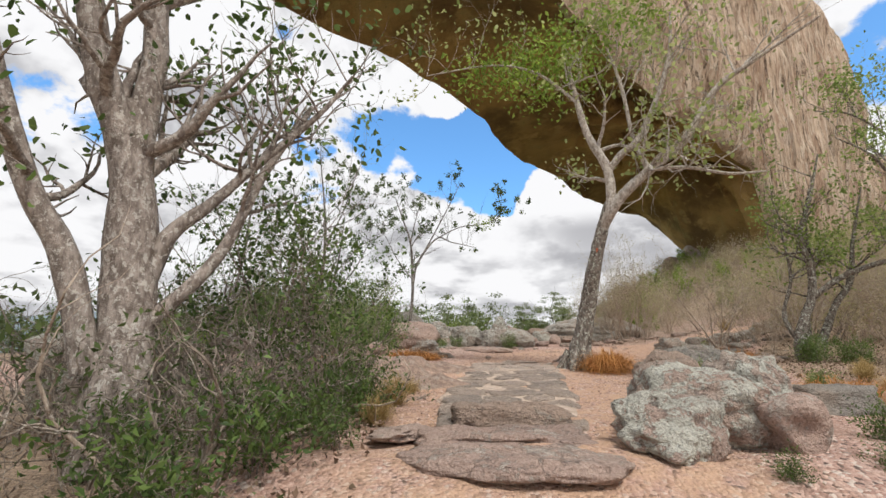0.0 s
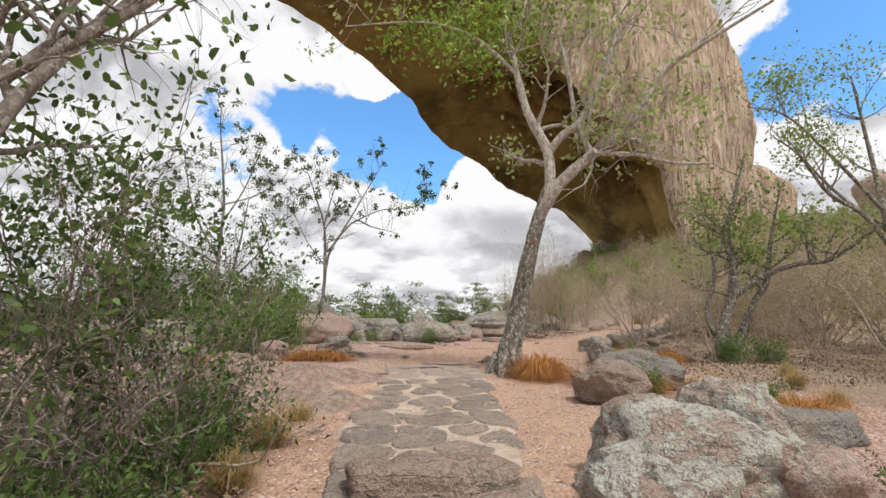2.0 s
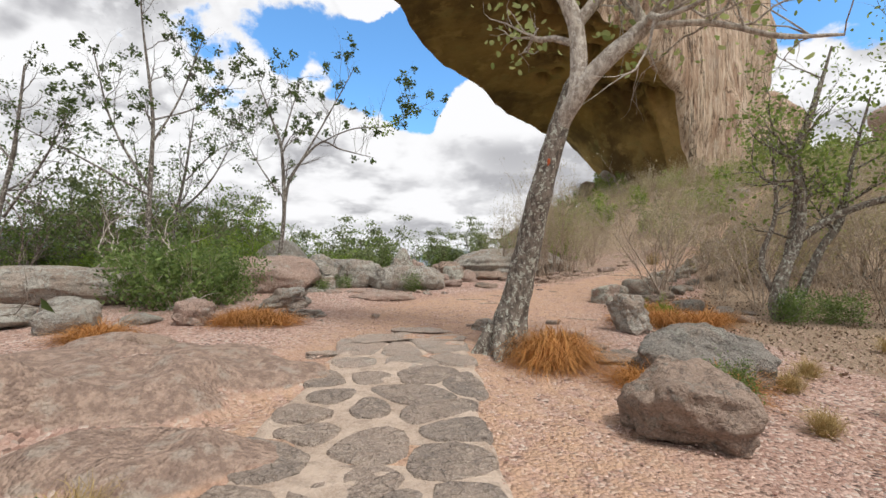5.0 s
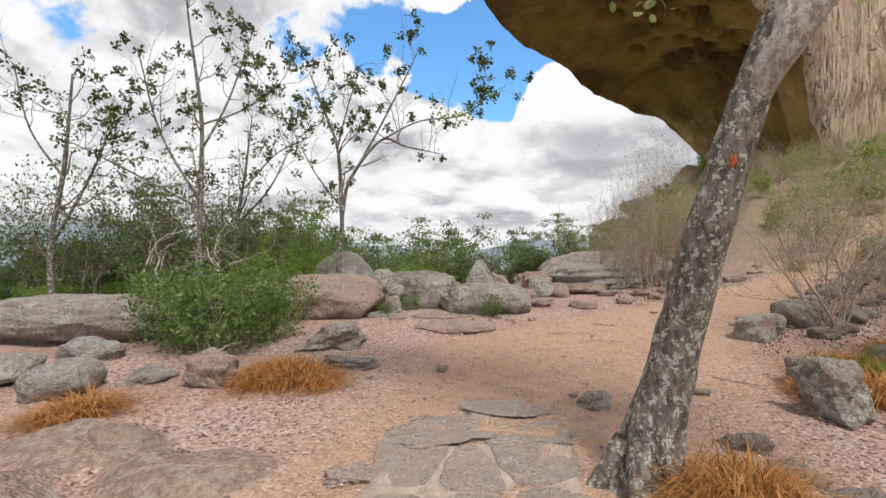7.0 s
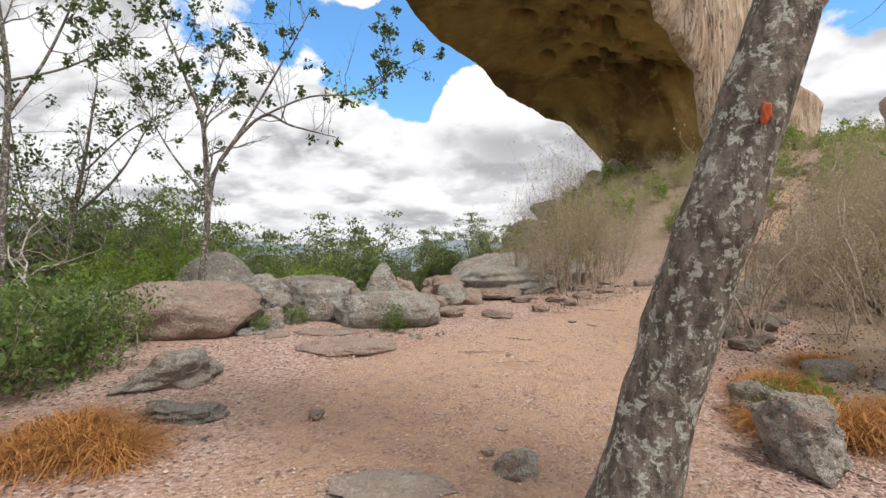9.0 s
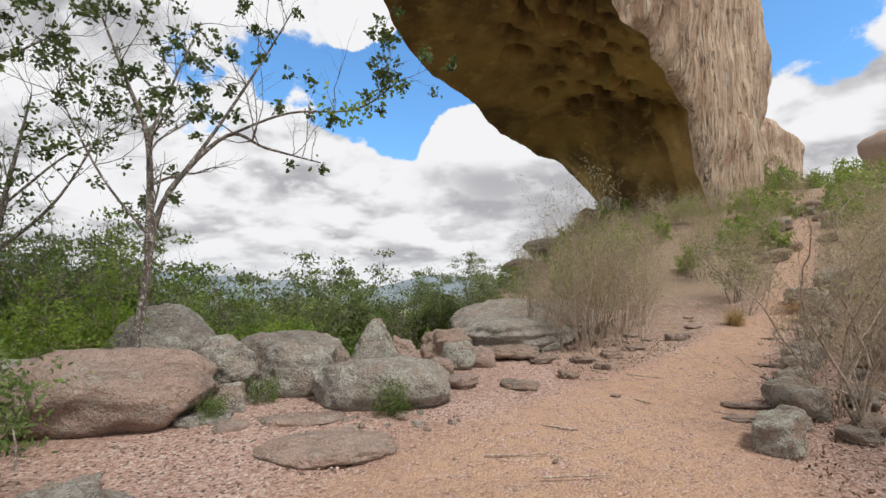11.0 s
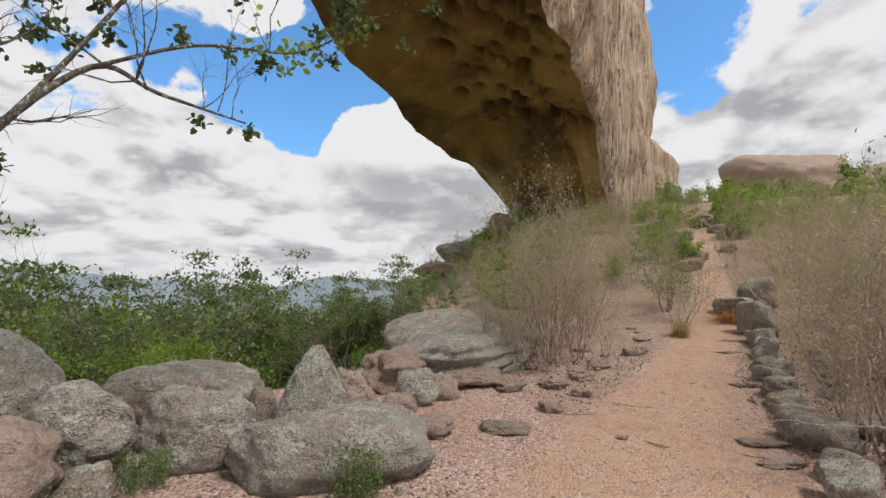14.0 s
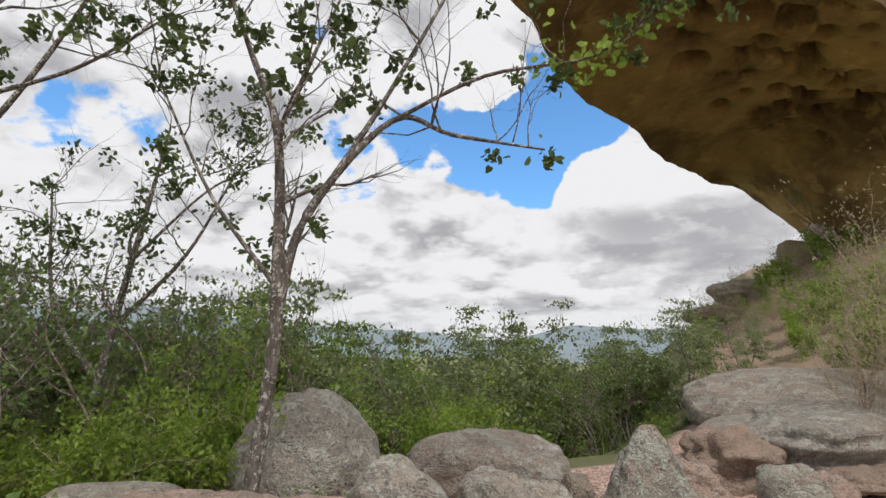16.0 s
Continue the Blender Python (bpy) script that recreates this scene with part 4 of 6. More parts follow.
# tumbled rocks up the slope, under the pier and on the crest
rng = np.random.default_rng(5)
for k in range(18):
    t = rng.uniform(0, 1)
    x, y = 15.6 + 13.5 * t + rng.normal() * 0.9, 19.6 + 10.5 * t + rng.normal() * 0.7
    s = rng.uniform(0.4, 1.2)
    rock(x, y, s, s * rng.uniform(0.35, 0.6), "tumbled boulder on the climbing trail", mat=(GRANITE, GRANITE_PINK, BEDROCK)[k % 3], seed=140 + k, sub=3, box=0.6, turn=rng.uniform(0, 180), group="boulders up the slope")
for x, y, w, h, turn, mat in ((14.6, 39.4, 4.5, 1.1, 40, GRANITE_PINK), (17.4, 41.2, 5.5, 1.6, 25, GRANITE), (21.3, 42.4, 2.0, 2.2, 0, BEDROCK), (23.4, 41.6, 3.0, 2.6, 0, GRANITE)):
    rock(x, y, w, h, "big weathered boulder on the crest under the arch", d=w * 0.7, mat=mat, seed=int(x * 10), sub=5, box=0.2, turn=turn, sink=0.6, group="boulders on the crest")
rock(63.8, 66.5, 12.5, 14.5, "reddish rock shoulder behind the pier", d=9.0, mat=ARCH_FACE, seed=181, sub=5, box=1.0, cuts=5, rough=0.14, layers=0.05, sink=1.0, name="rock_tower")
rock(95, 60, 26, 12.5, "bare domed rock on the hilltop", d=18, mat=BEDROCK, seed=172, sub=5, box=0.3, sink=1.5, name="rock_dome", rough=0.12)
rock(110, 48, 44, 9.0, "bare streaked rock dome on the hilltop", d=26, mat=BEDROCK, seed=173, sub=5, box=0.15, sink=1.8, name="rock_dome", rough=0.10)


# ---- vegetation ----
def wander(start, direction, length, rng, steps=6, bend=0.25, lift=0.0):
    """A wavering line from start; lift turns it upward as it goes."""
    pts = [np.asarray(start, float)]
    d = np.asarray(direction, float)
    d = d / (np.linalg.norm(d) + 1e-9)
    for _ in range(steps):
        d = d + rng.normal(size=3) * bend + np.array([0, 0, lift])
        d /= np.linalg.norm(d)
        pts.append(pts[-1] + d * length / steps)
    return np.array(pts), d


def branch_out(geo, tips, start, direction, length, radius, level, rng, bend=0.16, lift=0.05, kids=4, shrink=0.62, angle=0.9, low=0.35, sides=5):
    """A limb with its side shoots, down to level 0, whose ends are kept in tips."""
    steps = 3 + (level > 0) * 2 + (level > 1) * 2
    pts, d = wander(start, direction, length, rng, steps, bend, lift)
    rad = np.linspace(radius, radius * (0.45 if level else 0.25), len(pts))
    geo.tube(pts, rad, sides if level else 3)
    if level == 0:
        tips.extend((p, d) for p in (pts[1:] + pts[:-1]) / 2)
        tips.append((pts[-1], d))
        return
    for k in range(kids):
        f = low + (1 - low) * (k + rng.uniform(0.2, 0.9)) / kids
        i = min(int(f * (len(pts) - 1)), len(pts) - 2)
        at = pts[i] + (pts[i + 1] - pts[i]) * (f * (len(pts) - 1) - i)
        away = rng.normal(size=3)
        t = pts[i + 1] - pts[i]
        t /= np.linalg.norm(t)
        away -= t * (away @ t)
        away /= np.linalg.norm(away) + 1e-9
        branch_out(geo, tips, at, t + away * angle, length * shrink * rng.uniform(0.7, 1.1), rad[i] * 0.6, level - 1, rng, bend * 1.15, lift, kids, shrink, angle, 0.25, 4)
    branch_out(geo, tips, pts[-1], d, length * shrink, rad[-1], level - 1, rng, bend * 1.15, lift, kids, shrink, angle, 0.25, 4)


def along(pts, radii, geo, sides=9, fine=6, knots=0.0, rng=None):
    """A thick limb through given places, rounded by a spline and made uneven."""
    pts = np.asarray(pts, float)
    t = np.arange(len(pts))
    tt = np.linspace(0, len(pts) - 1, fine * (len(pts) - 1) + 1)
    out = np.zeros((len(tt), 3))
    for c in range(3):
        m = np.gradient(pts[:, c])
        i = np.minimum(tt.astype(int), len(pts) - 2)
        f = tt - i
        out[:, c] = (2 * f ** 3 - 3 * f ** 2 + 1) * pts[i, c] + (f ** 3 - 2 * f ** 2 + f) * m[i] + (3 * f ** 2 - 2 * f ** 3) * pts[i + 1, c] + (f ** 3 - f ** 2) * m[i + 1]
    rad = np.interp(tt, t, radii)
    if knots:
        rad = rad * (1 + knots * vnoise(np.stack([tt * 2.3, tt * 0, tt * 0 + sum(radii) * 9], 1), 4))
    start = geo.count
    geo.tube(out, rad, sides)
    if knots:
        v = geo.v[-1]
        centre = np.repeat(out, sides, axis=0)
        v += (v - centre) * (vnoise(v * 7, 6) * knots)[:, None]
    return out, rad


def clumps(tips, per, spread, rng, group=1):
    """Leaf places round the tips; with a group, in dense clumps of that many on some of them."""
    p = np.array([q for q, _ in tips])
    d = np.array([e for _, e in tips])
    i = np.repeat(rng.integers(0, len(p), per // group), group)
    return p[i] + rng.normal(size=(len(i), 3)) * spread, d[i]


def tree_main():
    """The leaning grey tree that the path passes."""
    rng = np.random.default_rng(2)
    base = np.array([2.03, 7.36, ground_z(2.03, 7.36) - 0.1])
    g, tips = Geo(), []
    at = lambda *rows: [np.array(r) - base for r in rows]
    along(at((2.04, 7.41, 1.06), (2.08, 7.41, 1.28), (2.17, 7.40, 1.66), (2.28, 7.29, 2.26), (2.36, 7.13, 2.80), (2.49, 7.03, 3.34), (2.60, 6.95, 3.66), (2.64, 6.90, 3.82)), [0.29, 0.195, 0.15, 0.118, 0.102, 0.094, 0.105, 0.05], g, 18, 8, 0.10)
    for k in range(5):
        a = k * 1.3 + 0.4
        along([np.array([0.08 * math.cos(a), 0.08 * math.sin(a), 0.38]), np.array([0.2 * math.cos(a), 0.2 * math.sin(a), 0.16]), np.array([0.36 * math.cos(a), 0.36 * math.sin(a), 0.0])], [0.07, 0.07, 0.03], g, 8, 5, 0.1)
    wood = Geo()
    limbs = []
    limbs.append(along(at((2.48, 7.03, 3.30), (2.60, 6.89, 3.65), (2.61, 6.94, 4.30), (2.37, 7.03, 4.93), (2.24, 7.07, 5.60), (2.16, 7.13, 6.26)), [0.075, 0.085, 0.075, 0.062, 0.05, 0.03], wood, 10, 6, 0.10))
    limbs.append(along(at((2.61, 6.94, 4.24), (2.82, 6.85, 4.51), (3.07, 6.76, 4.73), (3.39, 6.60, 5.43), (3.60, 6.51, 6.16), (3.69, 6.51, 6.84)), [0.06, 0.058, 0.055, 0.04, 0.03, 0.018], wood, 9, 6, 0.10))
    limbs.append(along(at((2.48, 7.03, 3.30), (2.62, 6.87, 3.63), (2.86, 6.78, 3.91), (3.18, 6.71, 4.19), (3.65, 6.45, 4.59), (4.04, 6.22, 5.25), (4.44, 5.94, 5.52), (5.07, 5.41, 5.85)), [0.075, 0.09, 0.08, 0.075, 0.06, 0.045, 0.03, 0.016], wood, 10, 6, 0.10))
    limbs.append(along(at((3.18, 6.71, 4.19), (3.01, 6.78, 4.70), (2.92, 6.82, 5.63), (2.77, 6.90, 6.45)), [0.04, 0.035, 0.03, 0.016], wood, 7, 6, 0.1))
    limbs.append(along(at((3.18, 6.71, 4.19), (3.60, 6.42, 4.10), (4.05, 6.21, 3.92), (4.47, 6.03, 3.88)), [0.032, 0.028, 0.022, 0.012], wood, 7, 6, 0.1))
    limbs.append(along(at((2.26, 7.07, 5.53), (1.65, 7.19, 6.16), (0.87, 7.29, 6.40), (-0.29, 7.39, 6.26)), [0.03, 0.026, 0.018, 0.01], wood, 6, 6, 0.1))
    for n, (pts, rad) in enumerate(limbs):
        for k in range(9):
            i = rng.integers(len(pts) // 3, len(pts))
            away = rng.normal(size=3) * np.array([1, 1, 0.6]) + np.array([0.15, -0.1, 0.75])
            branch_out(wood, tips, pts[i], away, rng.uniform(0.6, 1.1), rad[i] * 0.5, 2 if k < 4 else 1, rng, 0.2, 0.04, 3)
    ob = thing("tree", base, "leaning grey tree with mottled lichened bark and light green crown", "tree")
    part("trunk", g, BARK_GREY, ob)
    part("limbwork", wood, BARK_PALE, ob, "pale grey forked limbs and twigs")
    c = Geo()
    p, d = clumps(tips, 2000, 0.13, rng)
    keep = p[:, 2] > 2.9
    c.leaves(p[keep], 0.085, rng, 0.6, 0.1, d[keep] * 0.5)
    part("crown", c, LEAF_PALE, ob)
    c = Geo()
    heads = np.array([(2.35, 7.2, 6.2), (1.9, 7.3, 6.4), (1.5, 7.35, 6.6), (2.1, 7.2, 6.9), (1.2, 7.4, 6.3), (2.6, 7.0, 6.7), (2.9, 6.9, 7.2), (1.7, 7.3, 5.9), (0.6, 7.4, 6.3), (3.4, 6.7, 6.9)]) - base
    for hd in heads:
        c.leaves(hd + rng.normal(size=(260, 3)) * np.array([0.30, 0.25, 0.20]), 0.09, rng, 0.5, -0.1)
    part("fresh_leaves", c, LEAF_BRIGHT, ob, "fresh bright green feathery foliage")
    w, f = rock_verts(0.05, 0.04, 0.08, 5, 3, 0.2, 0.4)
    s = Geo()
    s.put(w + np.array([2.365, 6.99, 2.95]) - base, f)
    part("sap_wound", s, RESIN, ob, "orange-red sap wound in the bark")


tree_main()


def open_tree(base, trunk, limbs, label, seed, leaves, leaf_size, mat, bark, twigs=8, level=2, kids=3, reach=0.8, spread=0.06, cluster=26, keep=0.6, fresh=()):
    """A slim open tree: trunk and limbs through given offsets, leaves in dark clusters at the shoots' ends."""
    rng = np.random.default_rng(seed)
    g, tips = Geo(), []
    out = [along([np.array(p[:3]) for p in trunk], [p[3] for p in trunk], g, 10, 6, 0.08)]
    for limb in limbs:
        out.append(along([np.array(p[:3]) for p in limb], [p[3] for p in limb], g, 7, 6, 0.08))
    for n, (pts, rad) in enumerate(out):
        for k in range(twigs):
            i = rng.integers(len(pts) // 2, len(pts))
            away = rng.normal(size=3) * np.array([1, 1, 0.5]) + np.array([0, 0, 1.0])
            branch_out(g, tips, pts[i], away, reach * rng.uniform(0.5, 1.0), max(rad[i] * 0.5, 0.006), level - (k % 2), rng, 0.18, 0.08, kids)
    ob = thing("tree", (*base, ground_z(*base) - 0.05), label, "tree")
    part("trunk", g, bark, ob)
    c = Geo()
    ends = [t for k, t in enumerate(tips) if k % 4 == 3 and rng.random() < keep]
    for pts, _ in out[1:]:
        ends += [(pts[-1] + rng.normal(size=3) * 0.05, pts[-1] - pts[-3]), (pts[-4] + rng.normal(size=3) * 0.08, pts[-4] - pts[-6])]
    for p, d in ends:
        n = rng.integers(cluster // 2, cluster)
        c.leaves(p + rng.normal(size=(n, 3)) * spread, leaf_size, rng, 0.6, -0.1, d * 0.4)
    part("crown", c, mat, ob)
    if fresh:
        c = Geo()
        for p in fresh:
            c.leaves(np.array(p) + rng.normal(size=(34, 3)) * 0.075, 0.065, rng, 0.7, 0.1)
        part("fresh_leaves", c, LEAF_BRIGHT, ob, "fresh bright green leaf clusters")
    return ob


# slim tree standing by the egg-shaped boulder
open_tree((-0.80, 13.0), [(-0.15, -0.1, 0.0, 0.06), (-0.12, -0.1, 0.6, 0.05), (-0.05, -0.1, 1.35, 0.042), (-0.05, -0.1, 1.95, 0.04), (-0.12, -0.13, 2.95, 0.03), (-0.3, -0.25, 3.5, 0.02), (-0.55, -0.4, 4.2, 0.01)],
          [[(-0.05, -0.1, 1.7, 0.036), (0.09, -0.04, 2.4, 0.032), (0.62, 0.12, 3.15, 0.022), (1.05, 0.18, 3.05, 0.016), (1.7, 0.15, 2.9, 0.008)],
           [(0.09, -0.04, 2.4, 0.026), (0.5, 0.1, 3.2, 0.02), (0.95, 0.15, 4.1, 0.014), (1.3, 0.1, 4.8, 0.008)],
           [(0.62, 0.12, 3.15, 0.018), (1.3, 0.15, 3.5, 0.014), (2.1, 0.1, 3.6, 0.009), (2.6, 0.0, 3.95, 0.006)],
           [(-0.12, -0.13, 2.95, 0.02), (0.0, 0.1, 3.7, 0.014), (0.2, 0.3, 4.6, 0.008)],
           [(-0.05, -0.1, 1.9, 0.018), (-0.5, -0.2, 2.5, 0.012), (-0.9, -0.3, 3.3, 0.008)]],
          "slim open tree with white-spotted trunk and dark leaf clusters", 21, 0, 0.066, LEAF_DARK, BARK_SLIM, 9, 2, 3, 0.75, 0.036, 30, 0.17, ((2.6, 0.0, 3.95), (2.35, 0.05, 3.75), (2.15, 0.1, 3.65), (2.0, 0.1, 3.5), (1.75, 0.15, 3.6)))
# taller slim tree among the shrubs
open_tree((-3.4, 13.0), [(0, 0, 0.0, 0.07), (0.0, 0, 1.2, 0.05), (0.02, 0, 2.6, 0.042), (0, 0, 3.6, 0.032), (-0.2, -0.1, 5.3, 0.018), (-0.25, -0.1, 6.0, 0.01)],
          [[(0.02, 0, 2.0, 0.03), (-0.6, -0.2, 3.2, 0.02), (-0.9, -0.4, 4.6, 0.010)], [(0, 0, 2.9, 0.026), (0.45, 0.1, 3.9, 0.018), (0.8, 0.3, 5.3, 0.009)], [(0, 0, 1.9, 0.026), (-1.0, -0.5, 2.5, 0.016), (-1.7, -0.9, 2.9, 0.008)], [(0, 0, 3.4, 0.02), (0.7, 0.1, 3.7, 0.014), (1.3, 0.2, 4.2, 0.008)]],
          "tall slim tree with sparse dark leaf clusters", 22, 0, 0.07, LEAF_DARK, BARK_SLIM, 9, 2, 3, 0.8, 0.04, 32, 0.19)
open_tree((-5.6, 12.6), [(0, 0, 0.0, 0.06), (-0.1, 0, 1.2, 0.045), (0.1, 0, 2.6, 0.035), (0.2, 0, 4.2, 0.018)],
          [[(0, 0, 1.4, 0.03), (0.7, -0.2, 2.4, 0.02), (1.1, -0.2, 3.4, 0.009)], [(0.1, 0, 2.4, 0.024), (-0.6, 0.1, 3.3, 0.014), (-0.9, 0.1, 4.4, 0.008)]],
          "slim half-bare tree with dark leaf clusters", 23, 0, 0.07, LEAF_DARK, BARK_SLIM, 9, 2, 3, 0.8, 0.05, 24, 0.2)
open_tree((-3.7, 14.9), [(0, 0, 0.0, 0.07), (0.05, 0, 1.0, 0.05), (0.15, 0, 1.9, 0.042), (0.3, 0.0, 2.9, 0.028), (0.4, 0.1, 4.2, 0.012)],
          [[(0.08, 0, 1.2, 0.035), (-0.5, -0.1, 2.0, 0.024), (-0.8, -0.1, 3.4, 0.01)], [(0.15, 0, 1.8, 0.03), (0.8, 0.1, 2.6, 0.02), (1.3, 0.1, 3.6, 0.009)], [(0.3, 0, 2.6, 0.02), (0.9, 0.2, 3.4, 0.014), (1.5, 0.2, 3.7, 0.007)]],
          "half-bare tree with pale stem and dark leaf tufts", 29, 0, 0.07, LEAF_DARK, BARK_SLIM, 9, 2, 3, 0.8, 0.05, 26, 0.24)
# thick-stemmed tree in the thicket by the steps
open_tree((-1.78, 2.66), [(0.02, 0.0, 0.0, 0.20), (0.02, 0.0, 0.45, 0.15), (-0.01, 0, 0.85, 0.14), (-0.04, -0.02, 1.25, 0.135), (-0.06, -0.04, 1.55, 0.12), (-0.14, -0.09, 1.85, 0.095), (-0.26, -0.19, 2.25, 0.085), (-0.36, -0.28, 2.8, 0.07), (-0.5, -0.3, 3.8, 0.04)],
          [[(-0.05, -0.03, 1.35, 0.11), (-0.06, -0.05, 1.9, 0.085), (-0.05, -0.04, 2.45, 0.078), (-0.07, -0.05, 3.0, 0.065), (0.1, 0.1, 4.0, 0.03)],
           [(0.0, 0.02, 0.9, 0.09), (0.12, 0.08, 1.3, 0.05), (0.30, 0.19, 1.55, 0.038), (0.52, 0.29, 1.85, 0.03), (0.88, 0.42, 2.3, 0.02), (1.1, 0.48, 2.65, 0.012)],
           [(0.05, 0.02, 0.72, 0.05), (0.36, 0.22, 1.2, 0.04), (0.57, 0.31, 1.8, 0.03), (0.8, 0.5, 2.4, 0.018)],
           [(-0.1, -0.1, 0.5, 0.08), (-0.26, -0.19, 1.1, 0.07), (-0.40, -0.31, 1.42, 0.062), (-0.51, -0.42, 1.8, 0.055), (-0.8, -0.6, 2.8, 0.03)]],
          "thick forked tree with scarred grey-brown bark in the thicket", 24, 0, 0.06, LEAF_THICKET, BARK_SCAR, 12, 2, 3, 0.75, 0.09, 9, 0.45)


def bush_meshes(seed, height_m, spread, stems, level, leaf_n, leaf_size, bend=0.2, lift=0.05, kids=3, leaf_spread=0.06, radius=0.012, low=0.2, leaf_shape=0.5, flare=1.0, group=1):
    rng = np.random.default_rng(seed)
    g, tips = Geo(), []
    for k in range(stems):
        a = rng.uniform(0, 2 * np.pi)
        lean = rng.uniform(0.1, 1.0) * spread / height_m * flare
        d = np.array([math.cos(a) * lean, math.sin(a) * lean, 1.0])
        st = np.array([math.cos(a), math.sin(a), 0]) * rng.uniform(0, 0.18) * spread
        branch_out(g, tips, st, d, height_m * rng.uniform(0.5, 0.8), radius * rng.uniform(0.7, 1.3), level, rng, bend, lift, kids, 0.55, 0.8, low, 4)
    c = Geo()
    if leaf_n:
        p, d = clumps(tips, leaf_n, leaf_spread, rng, group)
        c.leaves(p, leaf_size, rng, leaf_shape, 0.1, d * 0.6)
    return g, c


def bush(name, meshes, twig, leaf, label, category, group=""):
    g, c = meshes
    ob = thing(name, (0, 0, -50), label, category, group)
    part("branchwork", g, twig, ob)
    if c.v:
        part("foliage", c, leaf, ob)
    return ob


def plant(proto, places, rng, size=(0.85, 1.2), sink=0.04):
    """Copies of a plant at the places; the first takes the original itself."""
    for k, (x, y, *s) in enumerate(places):
        f = s[0] if s else rng.uniform(*size)
        m = pose(x, y, ground_z(x, y) - sink, 0, 0, rng.uniform(0, 360)) @ Matrix.Diagonal((f, f, f * rng.uniform(0.92, 1.1), 1))
        if k == 0:
            proto.matrix_basis = m
        else:
            ob = copy_thing(proto, m)
            ob.matrix_basis = m


def plant_below(proto, tall, places, rng, lo, hi):
    """Copies on the slope below the brink, grown so that their tops stand near the shelf's level."""
    for k, (x, y) in enumerate(places):
        z = ground_z(x, y)
        top = 3.1 + math.hypot(x - 0.6, y - 9.5) * math.tan(radians(rng.uniform(lo, hi)))
        f = min(max((top - z) / tall, 0.22), 1.7)
        m = pose(x, y, z - 0.05, 0, 0, rng.uniform(0, 360)) @ Matrix.Diagonal((f, f, f, 1))
        ob = proto if k == 0 else copy_thing(proto, m)
        ob.matrix_basis = m


def tallness(ob):
    return max(v.co.z for child in ob.children for v in child.data.vertices)


def scatter(rng, n, x0, x1, y0, y1, ok):
    out = []
    for _ in range(n * 40):
        if len(out) >= n:
            break
        x, y = rng.uniform(x0, x1), rng.uniform(y0, y1)
        if ok(x, y) and all((x - a) ** 2 + (y - b) ** 2 > 0.16 for a, b in out):
            out.append((x, y))
    return out


rng = np.random.default_rng(77)
# feathery dry shrubs beside the trail
dry_a = bush("dry_shrub", bush_meshes(31, 2.0, 1.0, 11, 3, 1900, 0.045, 0.10, 0.10, 3, 0.05, 0.010, 0.2, 0.25), TWIG_RED, LEAF_OLIVE, "feathery dry olive-brown shrub with thin upright twigs", "shrub", "dry shrubs")
dry_b = bush("dry_shrub", bush_meshes(32, 1.7, 1.1, 9, 3, 800, 0.045, 0.14, 0.08, 3, 0.05, 0.010, 0.2, 0.3), TWIG, LEAF_DRY, "leafless brown twiggy shrub", "shrub", "leafless shrubs")
dry_c = bush("dry_shrub", bush_meshes(33, 2.3, 1.6, 10, 3, 900, 0.05, 0.16, 0.06, 3, 0.06, 0.018, 0.25, 0.4), TWIG, LEAF_OLIVE, "tall half-bare brown shrub with forked stems", "shrub", "leafless shrubs")
plant(dry_a, [(6.6, 16.6, 1.45), (5.5, 15.25, 1.05), (6.1, 15.9, 1.15), (6.9, 16.2, 1.0), (4.9, 15.9, 0.8), (7.3, 17.0, 1.0), (6.4, 17.3, 1.1), (8.3, 17.6, 0.9), (8.9, 18.6, 0.9), (8.9, 12.9, 1.0), (9.6, 12.6, 1.1), (10.4, 13.4, 1.0), (11.6, 14.0, 1.1), (12.8, 14.8, 1.1), (14.4, 15.6, 1.1), (8.0, 12.2, 0.8), (10.6, 12.0, 1.1), (13.2, 13.6, 1.2), (15.8, 16.8, 1.2), (17.3, 17.8, 1.2)], rng)
plant(dry_b, [(6.6, 11.7, 0.9), (7.6, 11.1, 0.8), (11.6, 12.4, 1.1), (5.2, 15.7, 0.7), (6.6, 15.2, 0.7), (8.2, 6.6, 0.9), (8.4, 9.7, 1.0), (9.2, 9.2, 1.1), (7.6, 10.2, 0.9), (9.9, 10.4, 1.1), (10.4, 9.4, 1.0)], rng)
plant(dry_c, [(6.75, 11.55, 1.05), (8.9, 11.6, 1.1), (9.2, 7.4, 1.2), (11.6, 11.2, 1.2), (12.9, 12.6, 1.2), (8.6, 6.2, 1.1), (5.9, 16.6, 0.9)], rng)
far_dry = bush("dry_shrub", bush_meshes(34, 1.9, 1.2, 8, 2, 1300, 0.07, 0.12, 0.08, 4, 0.10, 0.010, 0.2, 0.3), TWIG_RED, LEAF_OLIVE, "feathery olive-brown shrub up the slope", "shrub", "slope shrubs")
far_bare = bush("dry_shrub", bush_meshes(35, 1.7, 1.3, 8, 2, 500, 0.06, 0.16, 0.06, 4, 0.08, 0.010, 0.2, 0.3), TWIG, LEAF_DRY, "leafless pale shrub up the slope", "shrub", "slope shrubs")
slope_ok = lambda x, y: trail_mask(np.array([x]), np.array([y]))[0] < 0.15 and 0.72 * x + 0.69 * y > 19 and y < float(brink_line(x))
plant(far_dry, scatter(rng, 75, 5, 34, 15, 46, slope_ok), rng, (0.6, 1.1))
